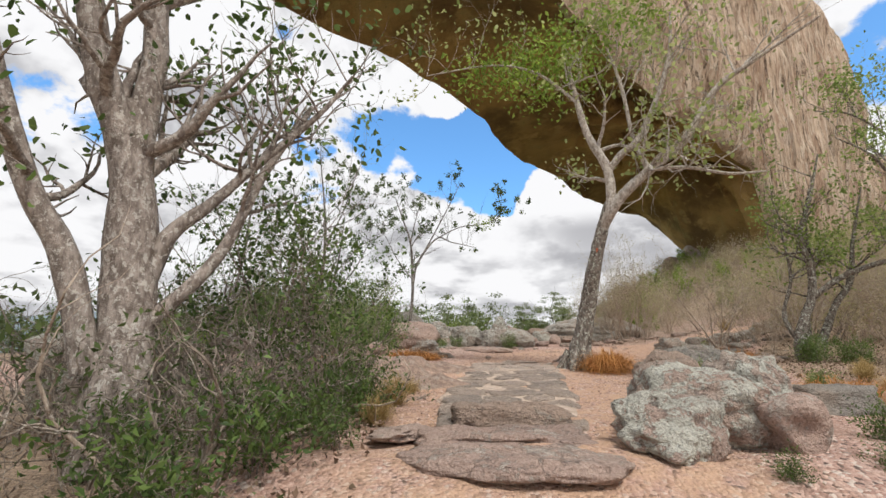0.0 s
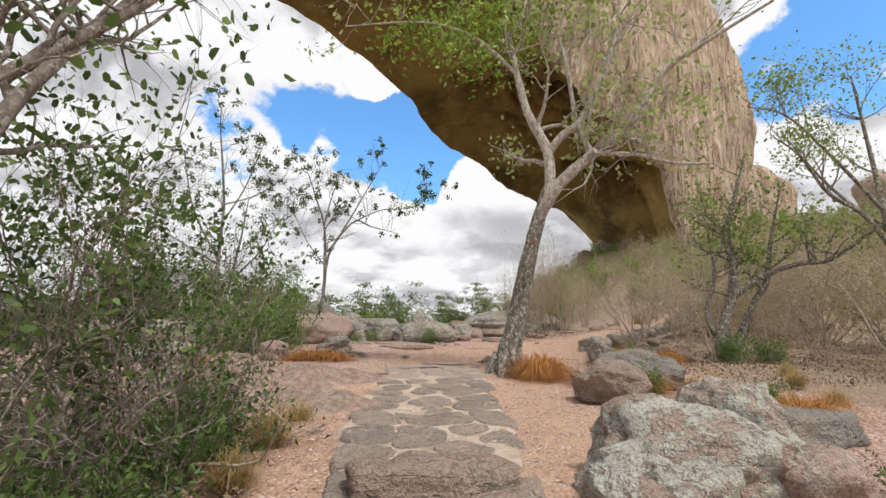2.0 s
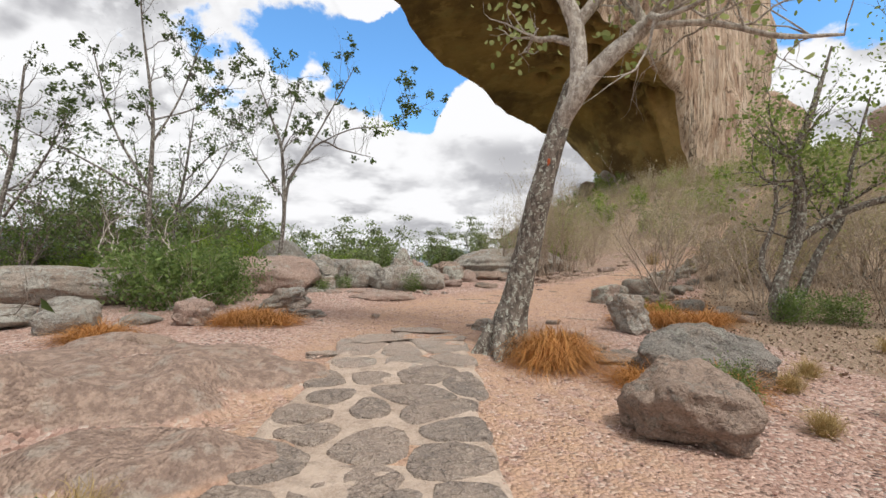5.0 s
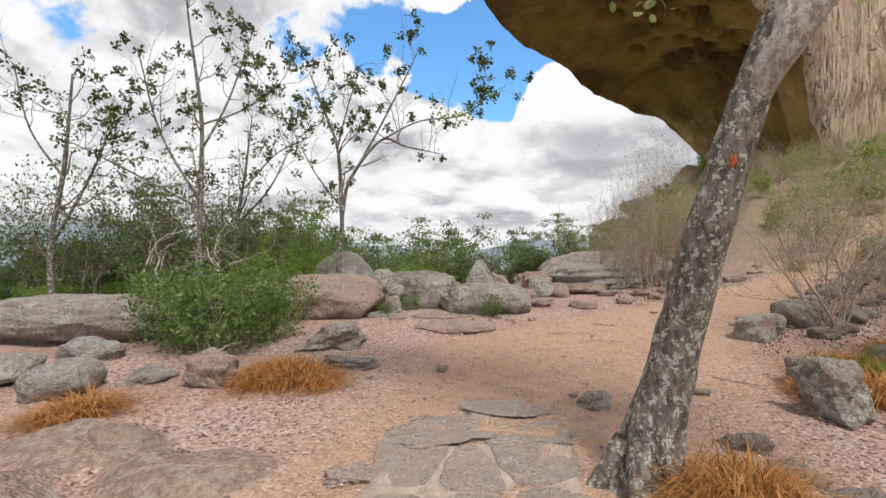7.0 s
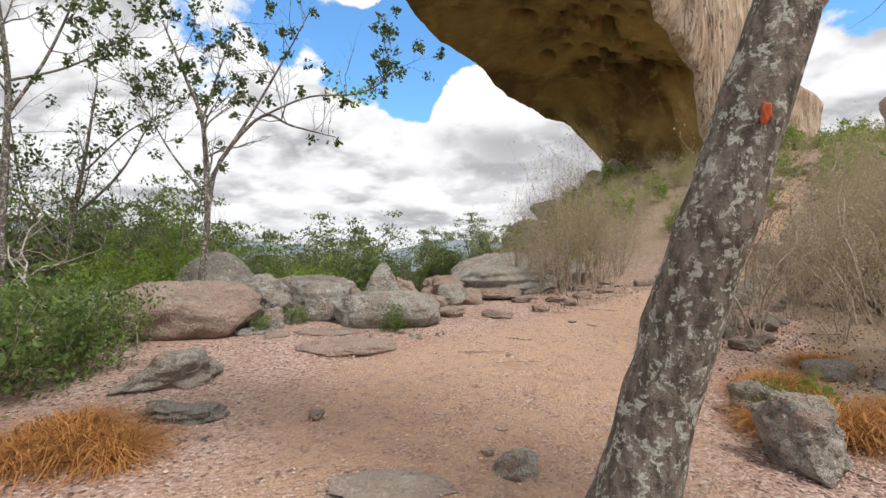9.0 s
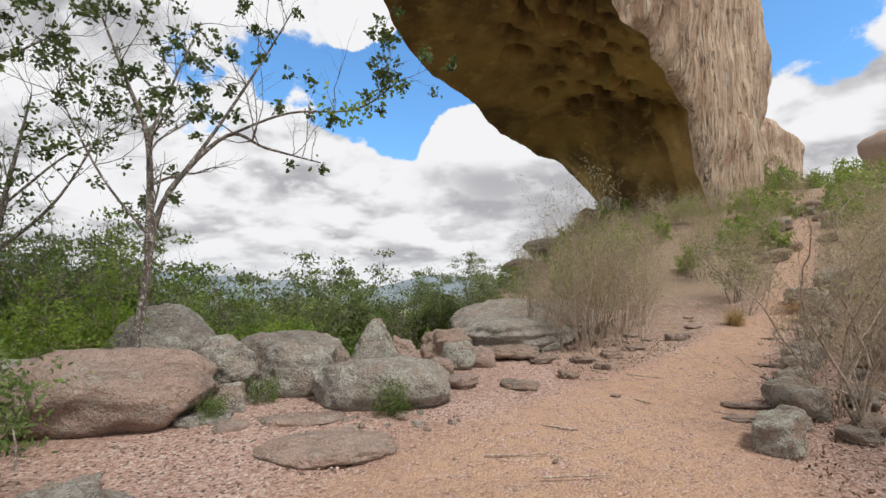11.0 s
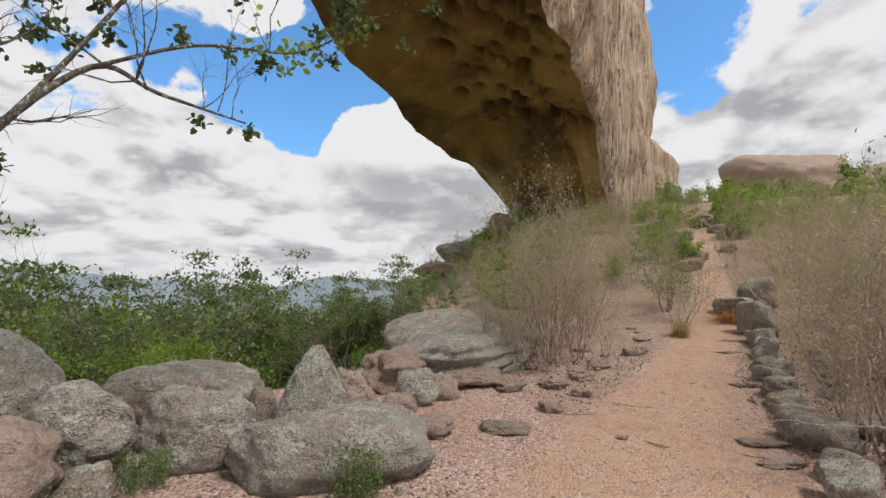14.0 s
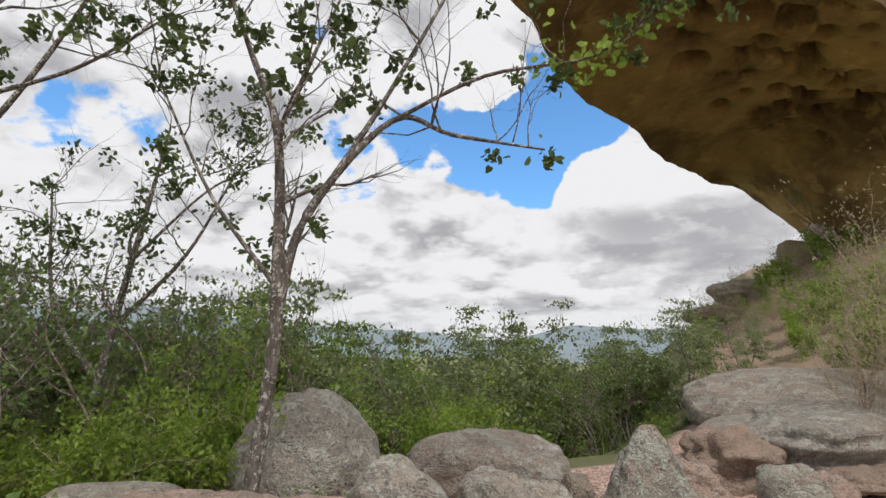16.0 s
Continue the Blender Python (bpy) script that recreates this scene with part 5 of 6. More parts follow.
plant(copy_thing(far_dry, pose(0, 0, -50)), scatter(rng, 24, 11, 27, 10, 25, lambda x, y: slope_ok(x, y) and x > y * 0.72 + 2.0), rng, (0.6, 1.0))
plant(copy_thing(far_dry, pose(0, 0, -50)), scatter(rng, 32, 11, 26, 17, 34, slope_ok), rng, (0.45, 0.8))
plant(far_bare, scatter(rng, 30, 9, 30, 10, 40, slope_ok), rng, (0.7, 1.1))

# leafy shrubs
green_a = bush("green_shrub", bush_meshes(41, 0.9, 0.9, 12, 2, 2300, 0.07, 0.24, 0.07, 4, 0.09, 0.007, 0.15, 0.45), TWIG, LEAF, "low leafy green shrub", "shrub", "green shrubs")
green_b = bush("green_shrub", bush_meshes(42, 1.3, 1.3, 11, 3, 7000, 0.06, 0.24, 0.0, 3, 0.09, 0.012, 0.15, 0.5, group=24), TWIG, LEAF_BRIGHT, "bright green leafy shrub", "shrub", "bright green shrubs")
plant(green_a, [(-1.75, 10.2, 1.0), (-2.4, 10.7, 1.0), (-1.35, 10.9, 0.8), (-2.9, 11.3, 0.9), (-1.7, 11.7, 0.9), (-0.5, 13.3, 0.55), (1.75, 12.5, 0.42), (0.35, 13.1, 0.3), (2.1, 13.7, 0.25), (4.5, 9.1, 0.3), (3.2, 5.9, 0.3), (3.9, 5.0, 0.25), (6.7, 8.6, 0.5), (7.3, 8.5, 0.5), (-0.05, 12.55, 0.3), (4.1, 8.6, 0.28)], rng)
plant(green_b, [(-1.9, 14.7, 0.95), (-2.9, 14.3, 0.85), (0.1, 16.6, 0.9), (-4.0, 14.6, 0.65), (-5.2, 14.2, 0.6), (-2.6, 15.0, 0.65), (-6.5, 13.6, 0.6), (-1.6, 16.0, 0.8), (-7.6, 12.6, 0.6), (-3.6, 16.0, 0.9), (-8.6, 13.4, 0.7), (5.1, 9.3, 0.22)], rng)
green_far = bush("green_shrub", bush_meshes(46, 1.5, 1.5, 8, 2, 2600, 0.10, 0.22, 0.01, 4, 0.10, 0.012, 0.15, 0.6, group=32), TWIG, LEAF_BRIGHT, "bright green leafy shrub on the slope", "shrub", "slope shrubs")
green_c = bush("green_tree", bush_meshes(43, 2.7, 1.5, 6, 3, 1700, 0.085, 0.16, 0.05, 4, 0.13, 0.03, 0.3, 0.5), BARK_BROWN, LEAF, "small leafy tree with several thin stems", "tree", "small leafy trees")
plant(green_c, [(-4.6, 14.2, 0.85), (-6.2, 14.0, 0.85), (-3.2, 15.0, 0.8), (11.4, 17.9, 0.6), (-7.8, 14.6, 0.9), (-5.6, 16.4, 1.0), (-2.2, 16.6, 0.85)], rng)
olive = bush("olive_shrub", bush_meshes(47, 2.0, 1.7, 8, 2, 2400, 0.075, 0.2, 0.03, 4, 0.09, 0.022, 0.3, 0.55, group=6), BARK_GREY, LEAF_OLIVE, "open shrub with crooked grey stems and olive leaves", "shrub", "olive shrubs")
plant(olive, [(10.8, 8.4, 0.9), (9.8, 12.0, 0.9), (12.4, 12.2, 1.1), (11.6, 9.8, 1.1), (13.6, 14.0, 1.0)], rng)
# small grey-green tree crowns on the valley slope
brink_y = brink_line
below = lambda near, deep: (lambda x, y: near < y - brink_y(x) < deep)
slope_a = bush("slope_tree", bush_meshes(44, 3.4, 3.0, 6, 2, 4600, 0.17, 0.2, 0.0, 5, 0.21, 0.05, 0.3, 0.6, group=46), BARK_BROWN, LEAF_SLOPE, "leafy yellow-green scrub tree on the valley slope", "tree", "slope trees")
slope_b = bush("slope_tree", bush_meshes(45, 3.9, 2.6, 6, 2, 3000, 0.15, 0.18, 0.02, 5, 0.18, 0.045, 0.35, 0.6, group=36), BARK_BROWN, LEAF_GREY, "thin grey-stemmed scrub tree on the valley slope", "tree", "slope trees")
plant_below(slope_a, tallness(slope_a), scatter(rng, 44, -24, 12, 12, 46, below(2.4, 20)), rng, -7.0, 0.5)
plant_below(slope_b, tallness(slope_b), scatter(rng, 30, -22, 12, 14, 46, below(3.0, 16)), rng, -3.0, 3.0)


def airy_tree(seed, leaf_n, leaf, label):
    """A spreading tree whose few stems fork high and carry flat open sprays of leaves."""
    rng = np.random.default_rng(seed)
    g, tips = Geo(), []
    for k in range(4):
        a = k * 1.7 + rng.uniform(-0.4, 0.4)
        branch_out(g, tips, (0.1 * math.cos(a), 0.1 * math.sin(a), 0), (0.62 * math.cos(a), 0.62 * math.sin(a), 1), 2.9 * rng.uniform(0.8, 1.1), 0.045, 3, rng, 0.13, 0.0, 4, 0.52, 1.0, 0.5)
    c = Geo()
    p, d = clumps(tips, leaf_n, np.array([0.17, 0.17, 0.06]), rng, 40)
    c.leaves(p, 0.125, rng, 0.5, 0.0, d * 0.5)
    return bush("airy_tree", (g, c), BARK_SLIM, leaf, label, "tree", "airy slope trees")


def crowns(proto, spots):
    """Trees below the brink, by bearing and distance from the clearing and the rise of their tops."""
    tall = tallness(proto)
    for k, (az, far, rise) in enumerate(spots):
        x, y = 0.44 + far * math.sin(radians(az)), 10.05 + far * math.cos(radians(az))
        z = ground_z(x, y)
        f = (3.1 + far * math.tan(radians(rise)) - z) / tall
        m = pose(x, y, z - 0.05, 0, 0, 67 * k) @ Matrix.Diagonal((f * 0.9, f * 0.9, f, 1))
        ob = proto if k == 0 else copy_thing(proto, m)
        ob.matrix_basis = m


crowns(airy_tree(81, 11000, LEAF_SLOPE, "open spreading tree with light green leaf sprays"), [(-3.5, 14.5, 4.2), (5.6, 13, 6.6), (-21, 10.5, 9.0), (-33, 9.5, 10.5), (15, 13, 4.0), (-44, 10, 9.0), (-14, 16, 4.0)])
crowns(airy_tree(82, 6000, LEAF_GREY, "half-bare spreading tree with grey-green sprays"), [(-6.5, 12.5, 7.0), (21.6, 12.5, 7.4), (-27, 9.5, 11.5), (10, 16, 4.6), (-38, 10, 11.0), (-16, 12, 5.5), (27, 15, 5.0)])
mid_green = copy_thing(green_c, pose(0, 0, -50))
plant_below(mid_green, tallness(green_c), scatter(rng, 14, -14, 9, 13, 34, below(1.5, 9)), rng, -2.0, 4.0)
low_green = green_far
plant_below(low_green, tallness(green_far), scatter(rng, 56, -18, 11, 13, 36, below(0.9, 9)), rng, -13.0, -3.0)
low_brush = copy_thing(green_a, pose(0, 0, -50))
plant_below(low_brush, tallness(green_a), scatter(rng, 32, -10, 9, 12, 28, below(0.1, 2.2)), rng, -16.0, -9.0)
plant(copy_thing(green_far, pose(0, 0, -50)), scatter(rng, 70, 6, 32, 20, 46, slope_ok), rng, (0.4, 0.9))
hill_ok = lambda x, y: x > 30 + 0.12 * y and 0.72 * x + 0.69 * y > 50
plant(copy_thing(slope_a, pose(0, 0, -50)), scatter(rng, 34, 34, 80, 16, 60, hill_ok), rng, (0.6, 1.0))
plant(copy_thing(green_far, pose(0, 0, -50)), scatter(rng, 44, 22, 60, 12, 46, lambda x, y: 0.72 * x + 0.69 * y > 34 and x > y * 0.82 + 1.5), rng, (0.7, 1.4))

# right-hand trees with pale crooked stems
open_tree((6.75, 8.9), [(0, 0, 0.0, 0.13), (-0.10, -0.02, 0.35, 0.10), (0.02, -0.06, 0.8, 0.085), (0.22, -0.1, 1.25, 0.075), (0.25, -0.15, 1.8, 0.062), (0.12, -0.2, 2.4, 0.05), (0.35, -0.3, 3.1, 0.035), (0.6, -0.4, 4.0, 0.015)],
          [[(0.20, -0.1, 1.2, 0.06), (0.6, -0.35, 1.55, 0.052), (1.0, -0.75, 1.75, 0.046), (1.3, -1.1, 1.78, 0.04), (1.6, -1.4, 2.05, 0.032), (2.2, -1.8, 2.6, 0.016)],
           [(0.1, 0.0, 0.0, 0.10), (0.42, 0.05, 0.5, 0.075), (0.72, 0.0, 1.1, 0.06), (1.05, -0.05, 1.55, 0.05), (1.2, -0.1, 2.3, 0.036), (1.5, -0.2, 3.4, 0.014)],
           [(0.15, 0.1, 0.1, 0.06), (0.30, 0.2, 0.9, 0.045), (0.55, 0.25, 1.7, 0.036), (0.6, 0.2, 2.8, 0.018)],
           [(-0.05, 0, 0.3, 0.05), (-0.22, 0.1, 0.9, 0.04), (-0.05, 0.0, 1.6, 0.03), (-0.15, -0.1, 2.6, 0.015)]],
          "crooked multi-stemmed tree with small olive leaves", 26, 0, 0.07, LEAF_SLOPE, BARK_GREY, 9, 2, 3, 0.75, 0.10, 15, 0.45)
open_tree((8.6, 7.0), [(0, 0, 0.0, 0.08), (0.1, 0.0, 1.2, 0.06), (-0.1, 0.1, 2.4, 0.05), (0.1, 0.3, 3.6, 0.035), (0.0, 0.3, 5.2, 0.015)],
          [[(0.05, 0.05, 1.6, 0.045), (-0.5, 0.1, 2.5, 0.038), (-1.1, 0.15, 2.9, 0.03), (-1.6, 0.1, 3.5, 0.02), (-2.3, -0.1, 3.7, 0.008)], [(-0.1, 0.1, 2.6, 0.035), (-0.7, 0.3, 3.6, 0.026), (-1.5, 0.3, 4.3, 0.018), (-2.2, 0.3, 4.4, 0.008)], [(0, 0.1, 2.2, 0.035), (-0.5, 0.6, 3.2, 0.025), (-0.9, 1.0, 4.4, 0.012)]],
          "grey-stemmed tree with long arching limbs and small leaves", 27, 0, 0.06, LEAF_SLOPE, BARK_GREY, 10, 2, 3, 0.8, 0.13, 14, 0.5)
# thicket left of the steps
thick_a = bush("thicket_shrub", bush_meshes(51, 1.0, 1.0, 13, 3, 260, 0.05, 0.30, 0.02, 3, 0.06, 0.012, 0.15, 0.45, 1.2), THICKET_TWIG, LEAF_DARK, "tangled grey-brown twiggy shrub with few leaves", "shrub", "thicket shrubs")
thick_b = bush("thicket_shrub", bush_meshes(52, 0.6, 0.7, 14, 2, 900, 0.06, 0.2, 0.04, 4, 0.06, 0.006, 0.1, 0.35), BARK_BROWN, LEAF_THICKET, "low leafy green shrub at the thicket's foot", "shrub", "thicket shrubs")
thick_c = bush("thicket_shrub", bush_meshes(53, 2.0, 0.9, 6, 3, 900, 0.055, 0.18, 0.05, 3, 0.05, 0.014, 0.55, 0.6, group=7), BARK_BROWN, LEAF_THICKET, "tall leafy shrub rising from the thicket", "shrub", "thicket shrubs")
plant(thick_a, [(-1.0, 3.3, 0.9), (-1.5, 3.9, 1.0), (-1.0, 4.5, 0.95), (-1.9, 3.2, 1.0), (-2.2, 4.2, 1.1), (-1.6, 4.6, 0.9), (-2.6, 3.2, 1.1), (-2.6, 4.9, 1.0), (-1.2, 2.4, 0.9), (-2.0, 2.0, 0.9), (-3.2, 4.6, 1.1), (-1.3, 3.0, 0.85), (-1.75, 2.5, 0.8)], rng)
plant(thick_b, [(-0.75, 3.4, 0.7), (-0.95, 2.6, 0.8), (-0.7, 4.1, 0.75), (-0.85, 4.8, 0.8), (-1.3, 2.0, 0.8), (-1.6, 2.6, 0.7), (-0.62, 3.0, 0.5), (-1.15, 4.9, 0.6), (-1.7, 1.5, 0.7), (2.3, 2.55, 0.32), (2.75, 3.0, 0.4), (1.75, 2.5, 0.25), (-0.85, 3.75, 0.6), (-1.05, 3.05, 0.6)], rng)
plant(thick_c, [(-0.8, 3.6, 0.66), (-1.4, 3.7, 0.8), (-0.95, 3.95, 0.55), (-1.1, 4.05, 0.64), (-2.1, 4.4, 0.75)], rng)



# ---- grass ----
def tuft_mesh(seed, blades, length, spread, droop):
    rng = np.random.default_rng(seed)
    g = Geo()
    for _ in range(blades):
        a = rng.uniform(0, 2 * np.pi)
        out = np.array([math.cos(a), math.sin(a), 0])
        st = out * rng.uniform(0, 0.35) * spread
        ln = length * rng.uniform(0.5, 1.15)
        t = np.linspace(0, 1, 5)
        reach = rng.uniform(0.2, 1.0) * spread
        rise = ln * np.sin(np.clip(t * (1.2 + droop * rng.uniform(0.2, 1.0)), 0, 3.0)) * rng.uniform(0.5, 1.0)
        mid = st + out * (t ** 1.3 * reach)[:, None] + np.array([0, 0, 1]) * rise[:, None]
        mid[1:] += np.cumsum(rng.normal(size=(4, 3)) * np.array([0.05, 0.05, 0.03]), axis=0)
        side = np.array([-out[1], out[0], 0]) * 0.0035
        wd = np.array([1, 1, 0.9, 0.6, 0.15])[:, None]
        v = np.concatenate([mid - side * wd, mid + side * wd])
        g.put(v, [[k, k + 1, k + 6, k + 5] for k in range(4)])
    return g


def tuft(name, seed, blades, length, spread, droop, mat, label):
    ob = new(name, tuft_mesh(seed, blades, length, spread, droop).mesh(name, mat))
    ob.location = (0, 0, -50)
    return tagged(ob, label, "grass", "grass tufts")


tuft_a = tuft("grass_tuft", 61, 1500, 0.40, 0.60, 2.9, STRAW, "drooping orange-brown dry grass tuft")
tuft_b = tuft("grass_tuft", 62, 800, 0.17, 0.46, 2.6, STRAW, "flattened orange dry grass tuft on the gravel")
tuft_c = tuft("grass_tuft", 63, 500, 0.35, 0.26, 1.2, STRAW_PALE, "pale straw-coloured dry grass tuft")
plant(tuft_a, [(2.42, 7.05, 0.85), (2.32, 6.88, 0.7), (2.5, 7.22, 0.6)], rng)
plant(tuft_b, [(-0.6, 9.35, 1.1), (-0.3, 9.2, 0.9), (-0.85, 9.15, 0.9), (-1.95, 8.5, 0.95), (-2.05, 8.35, 0.8), (4.75, 8.75, 1.1), (5.15, 8.55, 1.1), (4.35, 8.9, 0.9), (4.85, 9.45, 1.0), (5.2, 9.7, 0.9), (5.6, 8.9, 0.9), (3.0, 6.25, 1.0), (2.85, 6.4, 0.8), (3.3, 6.1, 0.9), (4.0, 4.8, 1.0), (3.6, 4.6, 1.0), (6.3, 10.3, 0.9), (12.0, 16.5, 1.3), (-0.75, 9.6, 0.9), (0.7, 12.35, 0.4)], rng)
plant(tuft_c, [(3.9, 6.1, 0.5), (4.2, 5.5, 0.5), (4.4, 6.4, 0.5), (-0.35, 5.0, 0.5), (3.4, 5.4, 0.45), (9.6, 16.1, 1.0), (4.8, 5.2, 0.5), (-0.45, 4.4, 0.7), (-0.5, 3.7, 0.6), (2.6, 4.4, 0.3), (5.4, 6.2, 0.6), (6.1, 7.0, 0.6)], rng)


# ---- loose gravel, litter and fallen twigs ----
def build_gravel():
    rng = np.random.default_rng(9)
    n = 42000
    x = rng.uniform(-2.6, 6.8, n)
    y = 3.0 + 12.0 * rng.uniform(0, 1, n) ** 1.15
    keep = (trail_mask(x, y) < 0.5) | (y < 10.5) | (rng.uniform(0, 1, n) < 0.3)
    x, y = x[keep], y[keep]
    n = len(x)
    size = rng.gamma(2.0, 0.0021, n) + 0.0028
    octa = np.array([[1, 0, 0], [-1, 0, 0], [0, 1, 0], [0, -1, 0], [0, 0, 0.6], [0, 0, -0.6]], float)
    faces = np.array([[0, 2, 4], [2, 1, 4], [1, 3, 4], [3, 0, 4], [2, 0, 5], [1, 2, 5], [3, 1, 5], [0, 3, 5]])
    v = octa[None] * rng.uniform(0.6, 1.3, (n, 6, 1)) * size[:, None, None]
    a = rng.uniform(0, 6.28, n)
    ca, sa = np.cos(a)[:, None], np.sin(a)[:, None]
    v = np.stack([v[..., 0] * ca - v[..., 1] * sa, v[..., 0] * sa + v[..., 1] * ca, v[..., 2]], 2)
    v += np.stack([x, y, height(x, y) + 0.012], 1)[:, None, :]
    g = Geo()
    g.put(v.reshape(-1, 3), (faces[None] + (np.arange(n) * 6)[:, None, None]).reshape(-1, 3))
    m, nd = material("gravel_bits")
    rnd = nd.add("ShaderNodeNewGeometry").outputs["Random Per Island"]
    finish(nd, nd.mix(rnd, (0.30, 0.185, 0.15), (0.74, 0.56, 0.475)), 0.9, None, 0.2)
    tagged(new("gravel", g.mesh("gravel", m, True)), "loose pink granite gravel on the ground", "gravel", kind="stuff")
    # dry leaves under the shrubs
    n = 9000
    x, y = rng.uniform(4.6, 12, n), rng.uniform(6, 16, n)
    keep = trail_mask(x, y) < 0.35
    x2, y2 = rng.uniform(-3, -0.4, 1800), rng.uniform(1.5, 6.0, 1800)
    x, y = np.concatenate([x[keep], x2]), np.concatenate([y[keep], y2])
    g = Geo()
    g.leaves(np.stack([x, y, height(x, y) + 0.02], 1), 0.045, rng, 0.5, 0.0, None, 1.0)
    tagged(new("leaf_litter", g.mesh("leaf_litter", leaf_material("litter", (0.13, 0.08, 0.055), (0.42, 0.30, 0.21), 0.15, 0.1))), "dry brown fallen leaves under the shrubs", "leaf litter", kind="stuff")
    for k in range(26):
        x, y = (rng.uniform(4.4, 9), rng.uniform(7, 14)) if k % 3 else (rng.uniform(-1, 5), rng.uniform(8, 14))
        g = Geo()
        pts, _ = wander((0, 0, 0.015), (1, rng.uniform(-0.3, 0.3), 0.02), rng.uniform(0.25, 0.8), rng, 6, 0.18)
        pts[:, 2] = 0.012
        g.tube(pts, np.linspace(0.010, 0.004, 7), 5)
        ob = new("fallen_twig", g.mesh("fallen_twig", TWIG))
        ob.matrix_basis = pose(x, y, ground_z(x, y) + 0.005, 0, 0, rng.uniform(0, 360))
        tagged(ob, "thin dry fallen twig on the ground", "twig", "fallen twigs")


build_gravel()


# ---- dead sticks ----
def dead_branch(x, y, z, direction, length, radius, seed, mat, label, level=1, bend=0.28, kids=3):
    rng = np.random.default_rng(seed)
    g = Geo()
    branch_out(g, [], (0, 0, 0), direction, length, radius, level, rng, bend, 0.0, kids, 0.5, 0.9, 0.3)
    ob = new("dead_branch", g.mesh("dead_branch", mat))
    ob.location = (x, y, ground_z(x, y) + z)
    tagged(ob, label, "branch", "dead branches")


dead_branch(-1.35, 11.55, 0.0, (0.5, -0.3, 0.6), 0.7, 0.016, 3, BARK_PALE, "pale bare curved stem before the boulder", 1, 0.4)
dead_branch(-1.15, 11.6, 0.0, (0.2, -0.1, 1), 0.65, 0.014, 4, BARK_PALE, "pale bare curved stem before the boulder", 0, 0.4)
dead_branch(-1.55, 9.5, 0.0, (0.5, -0.5, 0.5), 0.6, 0.013, 5, BARK_PALE, "pale bare stem leaning on the shrub", 1, 0.35)
for k in range(6):
    dead_branch(-2.4 - 0.35 * k, 12.2 + 0.2 * (k % 3), 0.3, (-0.6 + 0.3 * k, -0.3, 0.9), 1.3, 0.018, 11 + k, BARK_PALE, "pale dead forked branch in the shrubs", 2, 0.3)
dead_branch(4.75, 15.9, 0.35, (-0.2, -0.3, 0.9), 0.6, 0.02, 21, BARK_BROWN, "dark dead branch standing on the bedrock slab", 1)
dead_branch(5.2, 15.6, 0.1, (-0.5, -0.4, 0.5), 0.9, 0.016, 22, BARK_PALE, "pale dead branch lying over the bedrock slab", 1)
dead_branch(-0.95, 2.9, 0.05, (0.6, 0.1, 0.35), 0.9, 0.012, 23, TWIG, "pale dead twig arching out of the thicket", 1, 0.35)
dead_branch(-0.75, 3.7, 0.1, (0.4, -0.3, 0.3), 0.8, 0.010, 24, TWIG, "pale dead twig arching out of the thicket", 1, 0.35)
dead_branch(-1.4, 2.2, 0.1, (-0.3, -0.2, 0.5), 1.0, 0.012, 25, TWIG, "pale dead twig arching out of the thicket", 1, 0.3)


# ---- paved way: irregular stones set in mortar ----
def way_mid(y):
    return float(np.interp(y, [2.4, 3.6, 5.6, 8.3], [0.40, 0.48, 0.76, 1.25]))


def way_half(y):
    return float(np.interp(y, [2.4, 3.6, 5.6, 8.3], [0.50, 0.56, 0.68, 0.66]))


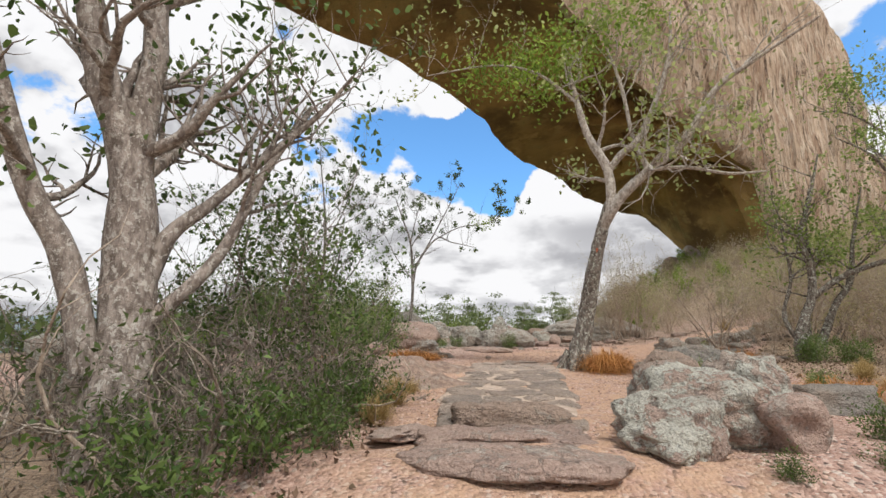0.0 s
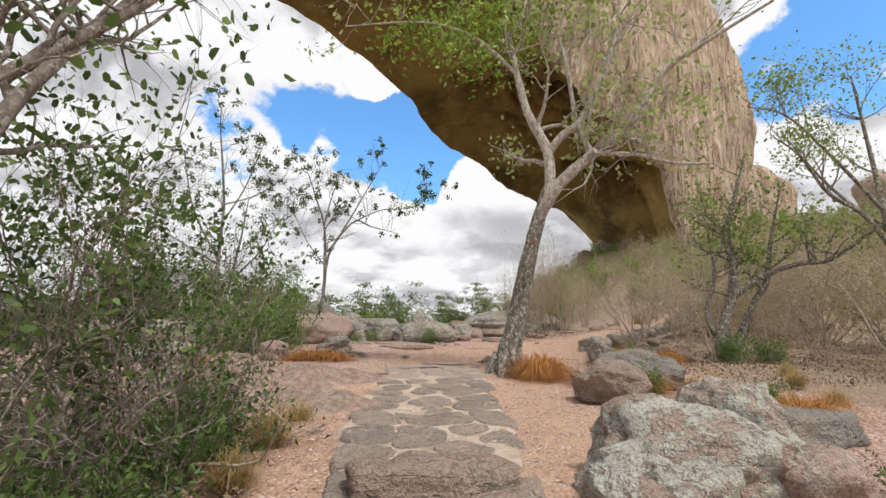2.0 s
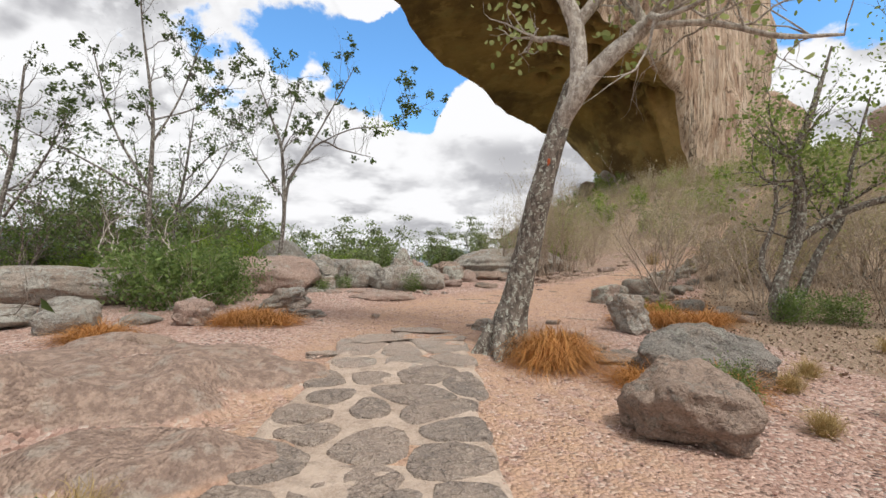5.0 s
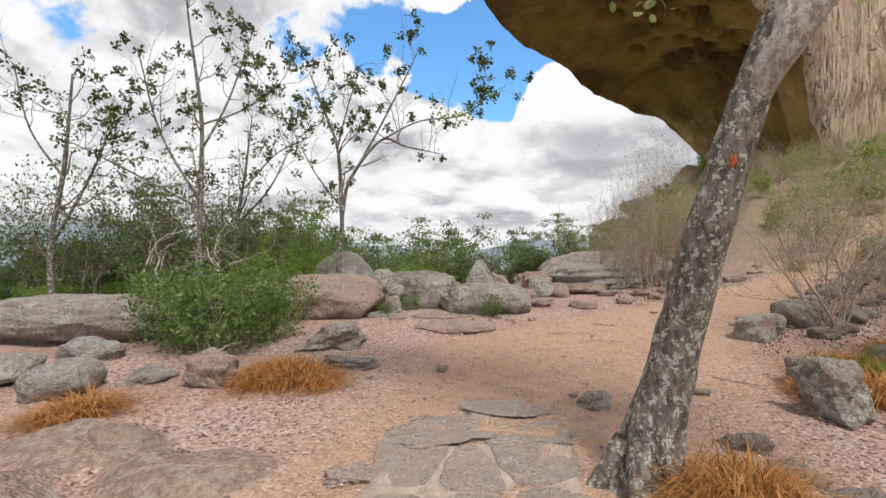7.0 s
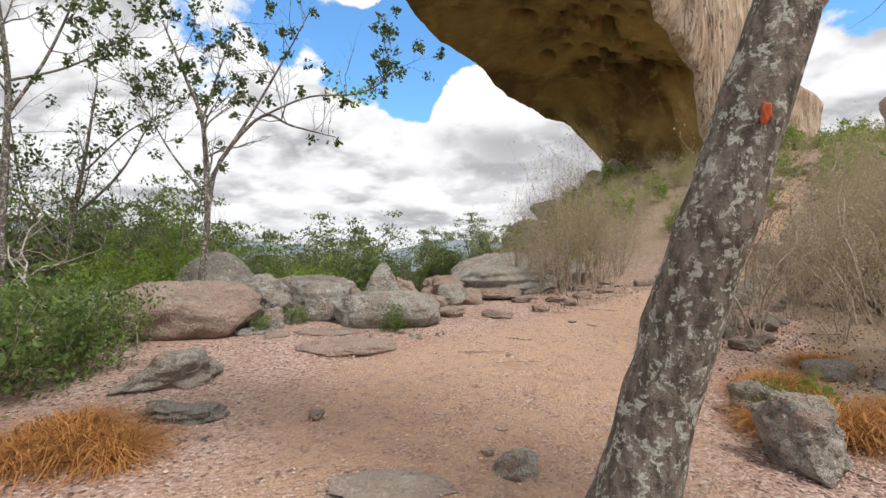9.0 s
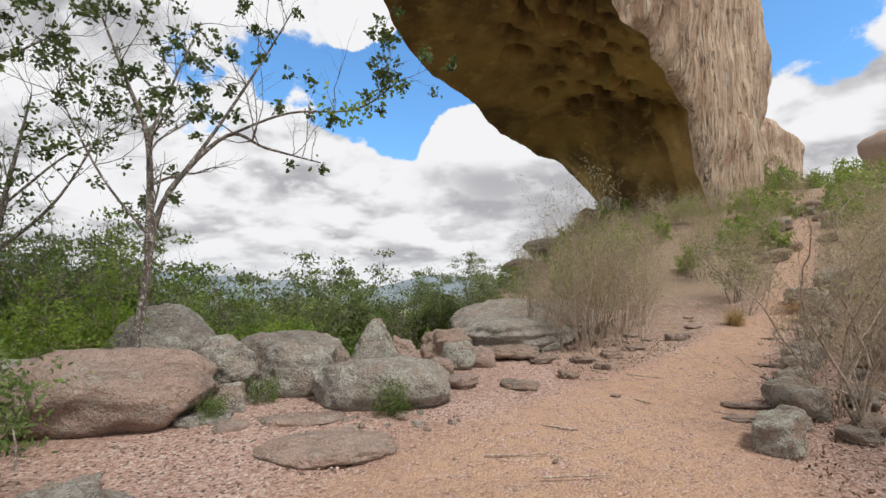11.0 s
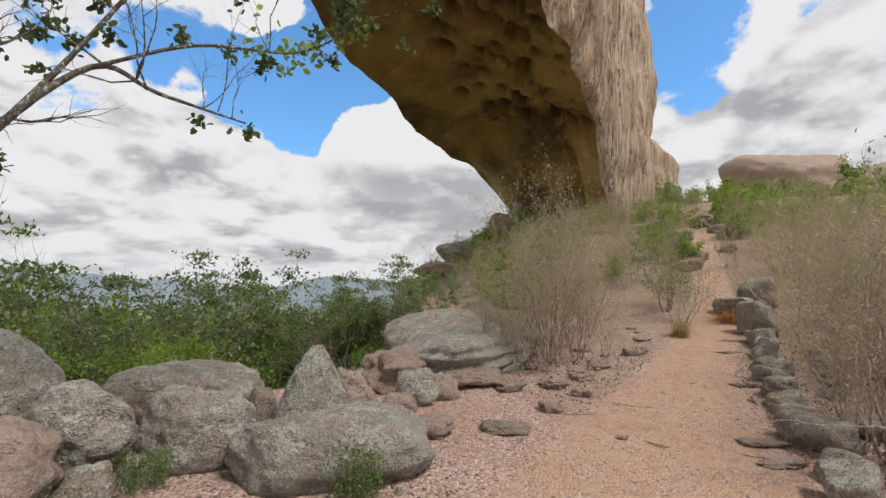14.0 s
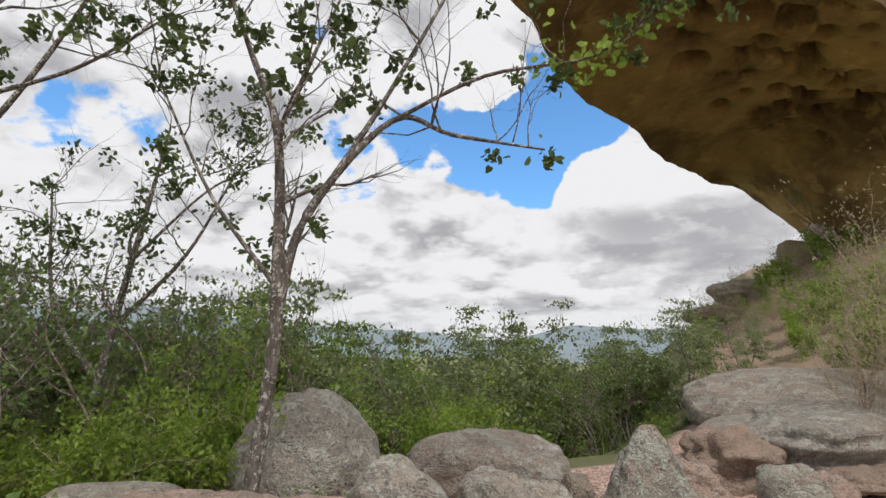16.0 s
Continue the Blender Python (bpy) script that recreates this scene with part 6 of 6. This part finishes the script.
def build_paving():
    rng = np.random.default_rng(31)
    ys = np.arange(3.55, 7.95, 0.09)
    us = np.linspace(-1, 1, 19)
    v = []
    for y in ys:
        for u in us:
            w = way_half(y) * (1 + 0.12 * vnoise(np.array([[y * 1.7, u * 0.5 + (u > 0) * 9, 0]]), 3)[0])
            x = way_mid(y) + u * w
            edge = 0.05 * (abs(u) > 0.99)
            z = ground_z(x, y) + 0.028 + 0.012 * vnoise(np.array([[x * 5, y * 5, 0]]), 8)[0] - edge
            v.append((x, y + 0.05 * vnoise(np.array([[x * 3, y, 2]]), 5)[0], z))
    n = len(us)
    i, j = np.meshgrid(np.arange(len(ys) - 1), np.arange(n - 1), indexing="ij")
    a = (i * n + j).ravel()
    g = Geo()
    g.put(v, np.stack([a, a + 1, a + n + 1, a + n], 1))
    way = new("pavement", g.mesh("pavement", MORTAR))
    tagged(way, "stepped way of dark stones set in tan mortar", "pavement", kind="structure")
    # jittered cells, each cut by the bisectors to its neighbours
    seeds = []
    for r, y in enumerate(list(np.arange(3.75, 7.75, 0.37))):
        count = 3
        for c in range(count):
            u = (c + 0.5 + 0.5 * (r % 2) * 0.5) / count * 2 - 1.12
            seeds.append((way_mid(y) + u * way_half(y) + rng.uniform(-0.16, 0.16), y + rng.uniform(-0.17, 0.17)))
    seeds = np.array(seeds)
    for k, (cx, cy) in enumerate(seeds):
        worn = cy > 6.9
        deep = 0.5 if worn else 0.34
        poly = [np.array(q) for q in ((way_mid(cy) - way_half(cy) * 0.98, cy - deep), (way_mid(cy) + way_half(cy) * 0.98, cy - deep), (way_mid(cy) + way_half(cy) * 0.98, cy + deep), (way_mid(cy) - way_half(cy) * 0.98, cy + deep))]
        for o in np.argsort(np.hypot(*(seeds - seeds[k]).T))[1:11]:
            nrm = seeds[o] - seeds[k]
            lim = nrm @ (seeds[o] + seeds[k]) / 2
            cut = []
            for e in range(len(poly)):
                p, q = poly[e], poly[(e + 1) % len(poly)]
                dp, dq = nrm @ p - lim, nrm @ q - lim
                if dp <= 0:
                    cut.append(p)
                if dp * dq < 0:
                    cut.append(p + (q - p) * dp / (dp - dq))
            poly = cut
            if len(poly) < 3:
                break
        if len(poly) < 3:
            continue
        mid = sum(poly) / len(poly)
        ring = []
        for e in range(len(poly)):
            p, q = poly[e], poly[(e + 1) % len(poly)]
            parts = max(1, int(np.hypot(*(q - p)) / 0.09))
            ring += [p + (q - p) * f / parts for f in range(parts)]
        ring = np.array(ring) - mid
        far = np.hypot(*ring.T)
        ring *= (0.93 - 0.10 * (far > np.percentile(far, 75)))[:, None]
        for _ in range(2):
            ring = 0.5 * ring + 0.25 * (np.roll(ring, 1, 0) + np.roll(ring, -1, 0))
        ring *= rng.uniform(0.93, 1.06, len(ring))[:, None] * rng.choice([1.14, 1.08, 0.96, 0.8])
        n = len(ring)
        rise = rng.uniform(0.001, 0.008) if worn else rng.uniform(0.003, 0.014)
        lean = rng.uniform(-0.03, 0.03, 2)
        rings = [np.stack([ring[:, 0] * f, ring[:, 1] * f, zz + ring[:, 0] * f * lean[0] + ring[:, 1] * f * (lean[1] + 0.07) + rng.normal(size=n) * 0.002], 1) for f, zz in ((1.03, -0.04), (1.0, rise * 0.6), (0.93, rise), (0.5, rise * 1.2))]
        rings.append(np.array([[0, 0, rise * 1.2]]))
        s = Geo()
        s.put(np.concatenate(rings), [[q * n + e, q * n + (e + 1) % n, (q + 1) * n + (e + 1) % n, (q + 1) * n + e] for q in range(3) for e in range(n)])
        s.f.extend([3 * n + e, 3 * n + (e + 1) % n, 4 * n] for e in range(n))
        ob = part("stone", s, FLAG_PALE if worn else FLAG, way)
        ob.location = (mid[0], mid[1], ground_z(mid[0], mid[1]) + 0.03)


build_paving()
# the step at the foot of the paving, and the worn rock ramp below it
rock(0.47, 3.44, 0.86, 0.2, "long squared stone step on the way", d=0.32, mat=BEDROCK, seed=191, sub=5, box=1.0, cuts=2, rough=0.07, turn=4, name="stone_step", category="step", sink=0.03)
rock(0.40, 3.1, 1.15, 0.13, "worn stone step in the ramp", d=0.5, mat=GRANITE_PINK, seed=192, sub=5, box=0.5, rough=0.2, turn=-3, name="stone_step", category="step", sink=0.06)
# worn slabs of rock let into the ground where the paving ends
for x, y, w, d, h, turn in ((1.0, 8.15, 1.0, 0.62, 0.06, 12), (1.62, 8.05, 0.7, 0.5, 0.06, 5), (1.35, 8.55, 0.95, 0.45, 0.055, -6), (0.35, 6.9, 0.5, 0.4, 0.05, 50), (0.35, 7.55, 0.42, 0.3, 0.045, 15)):
    rock(x, y, w, h, "flat pale worn rock slab let into the gravel", d=d, mat=FLAG_PALE, seed=int(x * 100 + y * 10), sub=5, box=0.55, rough=0.34, layers=0.06, turn=turn, sink=0.022, name="rock_slab", group="worn slabs")
for x, y, w, d, h, turn, mat in ((-1.35, 6.3, 1.3, 0.7, 0.10, 12, GRANITE_DARK), (-0.6, 6.0, 0.9, 0.5, 0.07, -10, BEDROCK), (3.0, 7.0, 0.6, 0.35, 0.09, 20, BEDROCK), (3.2, 7.25, 0.5, 0.3, 0.07, -15, GRANITE_DARK), (-0.25, 3.2, 0.5, 0.35, 0.09, 25, GRANITE_PINK)):
    rock(x, y, w, h, "low ledge of weathered rock in the gravel", d=d, mat=mat, seed=int(abs(x) * 90 + y * 10), sub=5, box=0.55, rough=0.34, layers=0.08, turn=turn, sink=0.03, name="rock_ledge", group="low ledges")
rock(0.38, 2.72, 1.25, 0.12, "smooth worn pink rock ramp below the step", d=0.75, mat=GRANITE_PINK, seed=196, sub=5, box=0.05, rough=0.10, turn=-6, name="rock_ramp", sink=0.075)
rock(0.5, 2.0, 1.2, 0.12, "smooth worn pink rock ramp beside the thicket", d=0.8, mat=GRANITE_PINK, seed=197, sub=5, box=0.05, rough=0.10, turn=12, name="rock_ramp", sink=0.08)
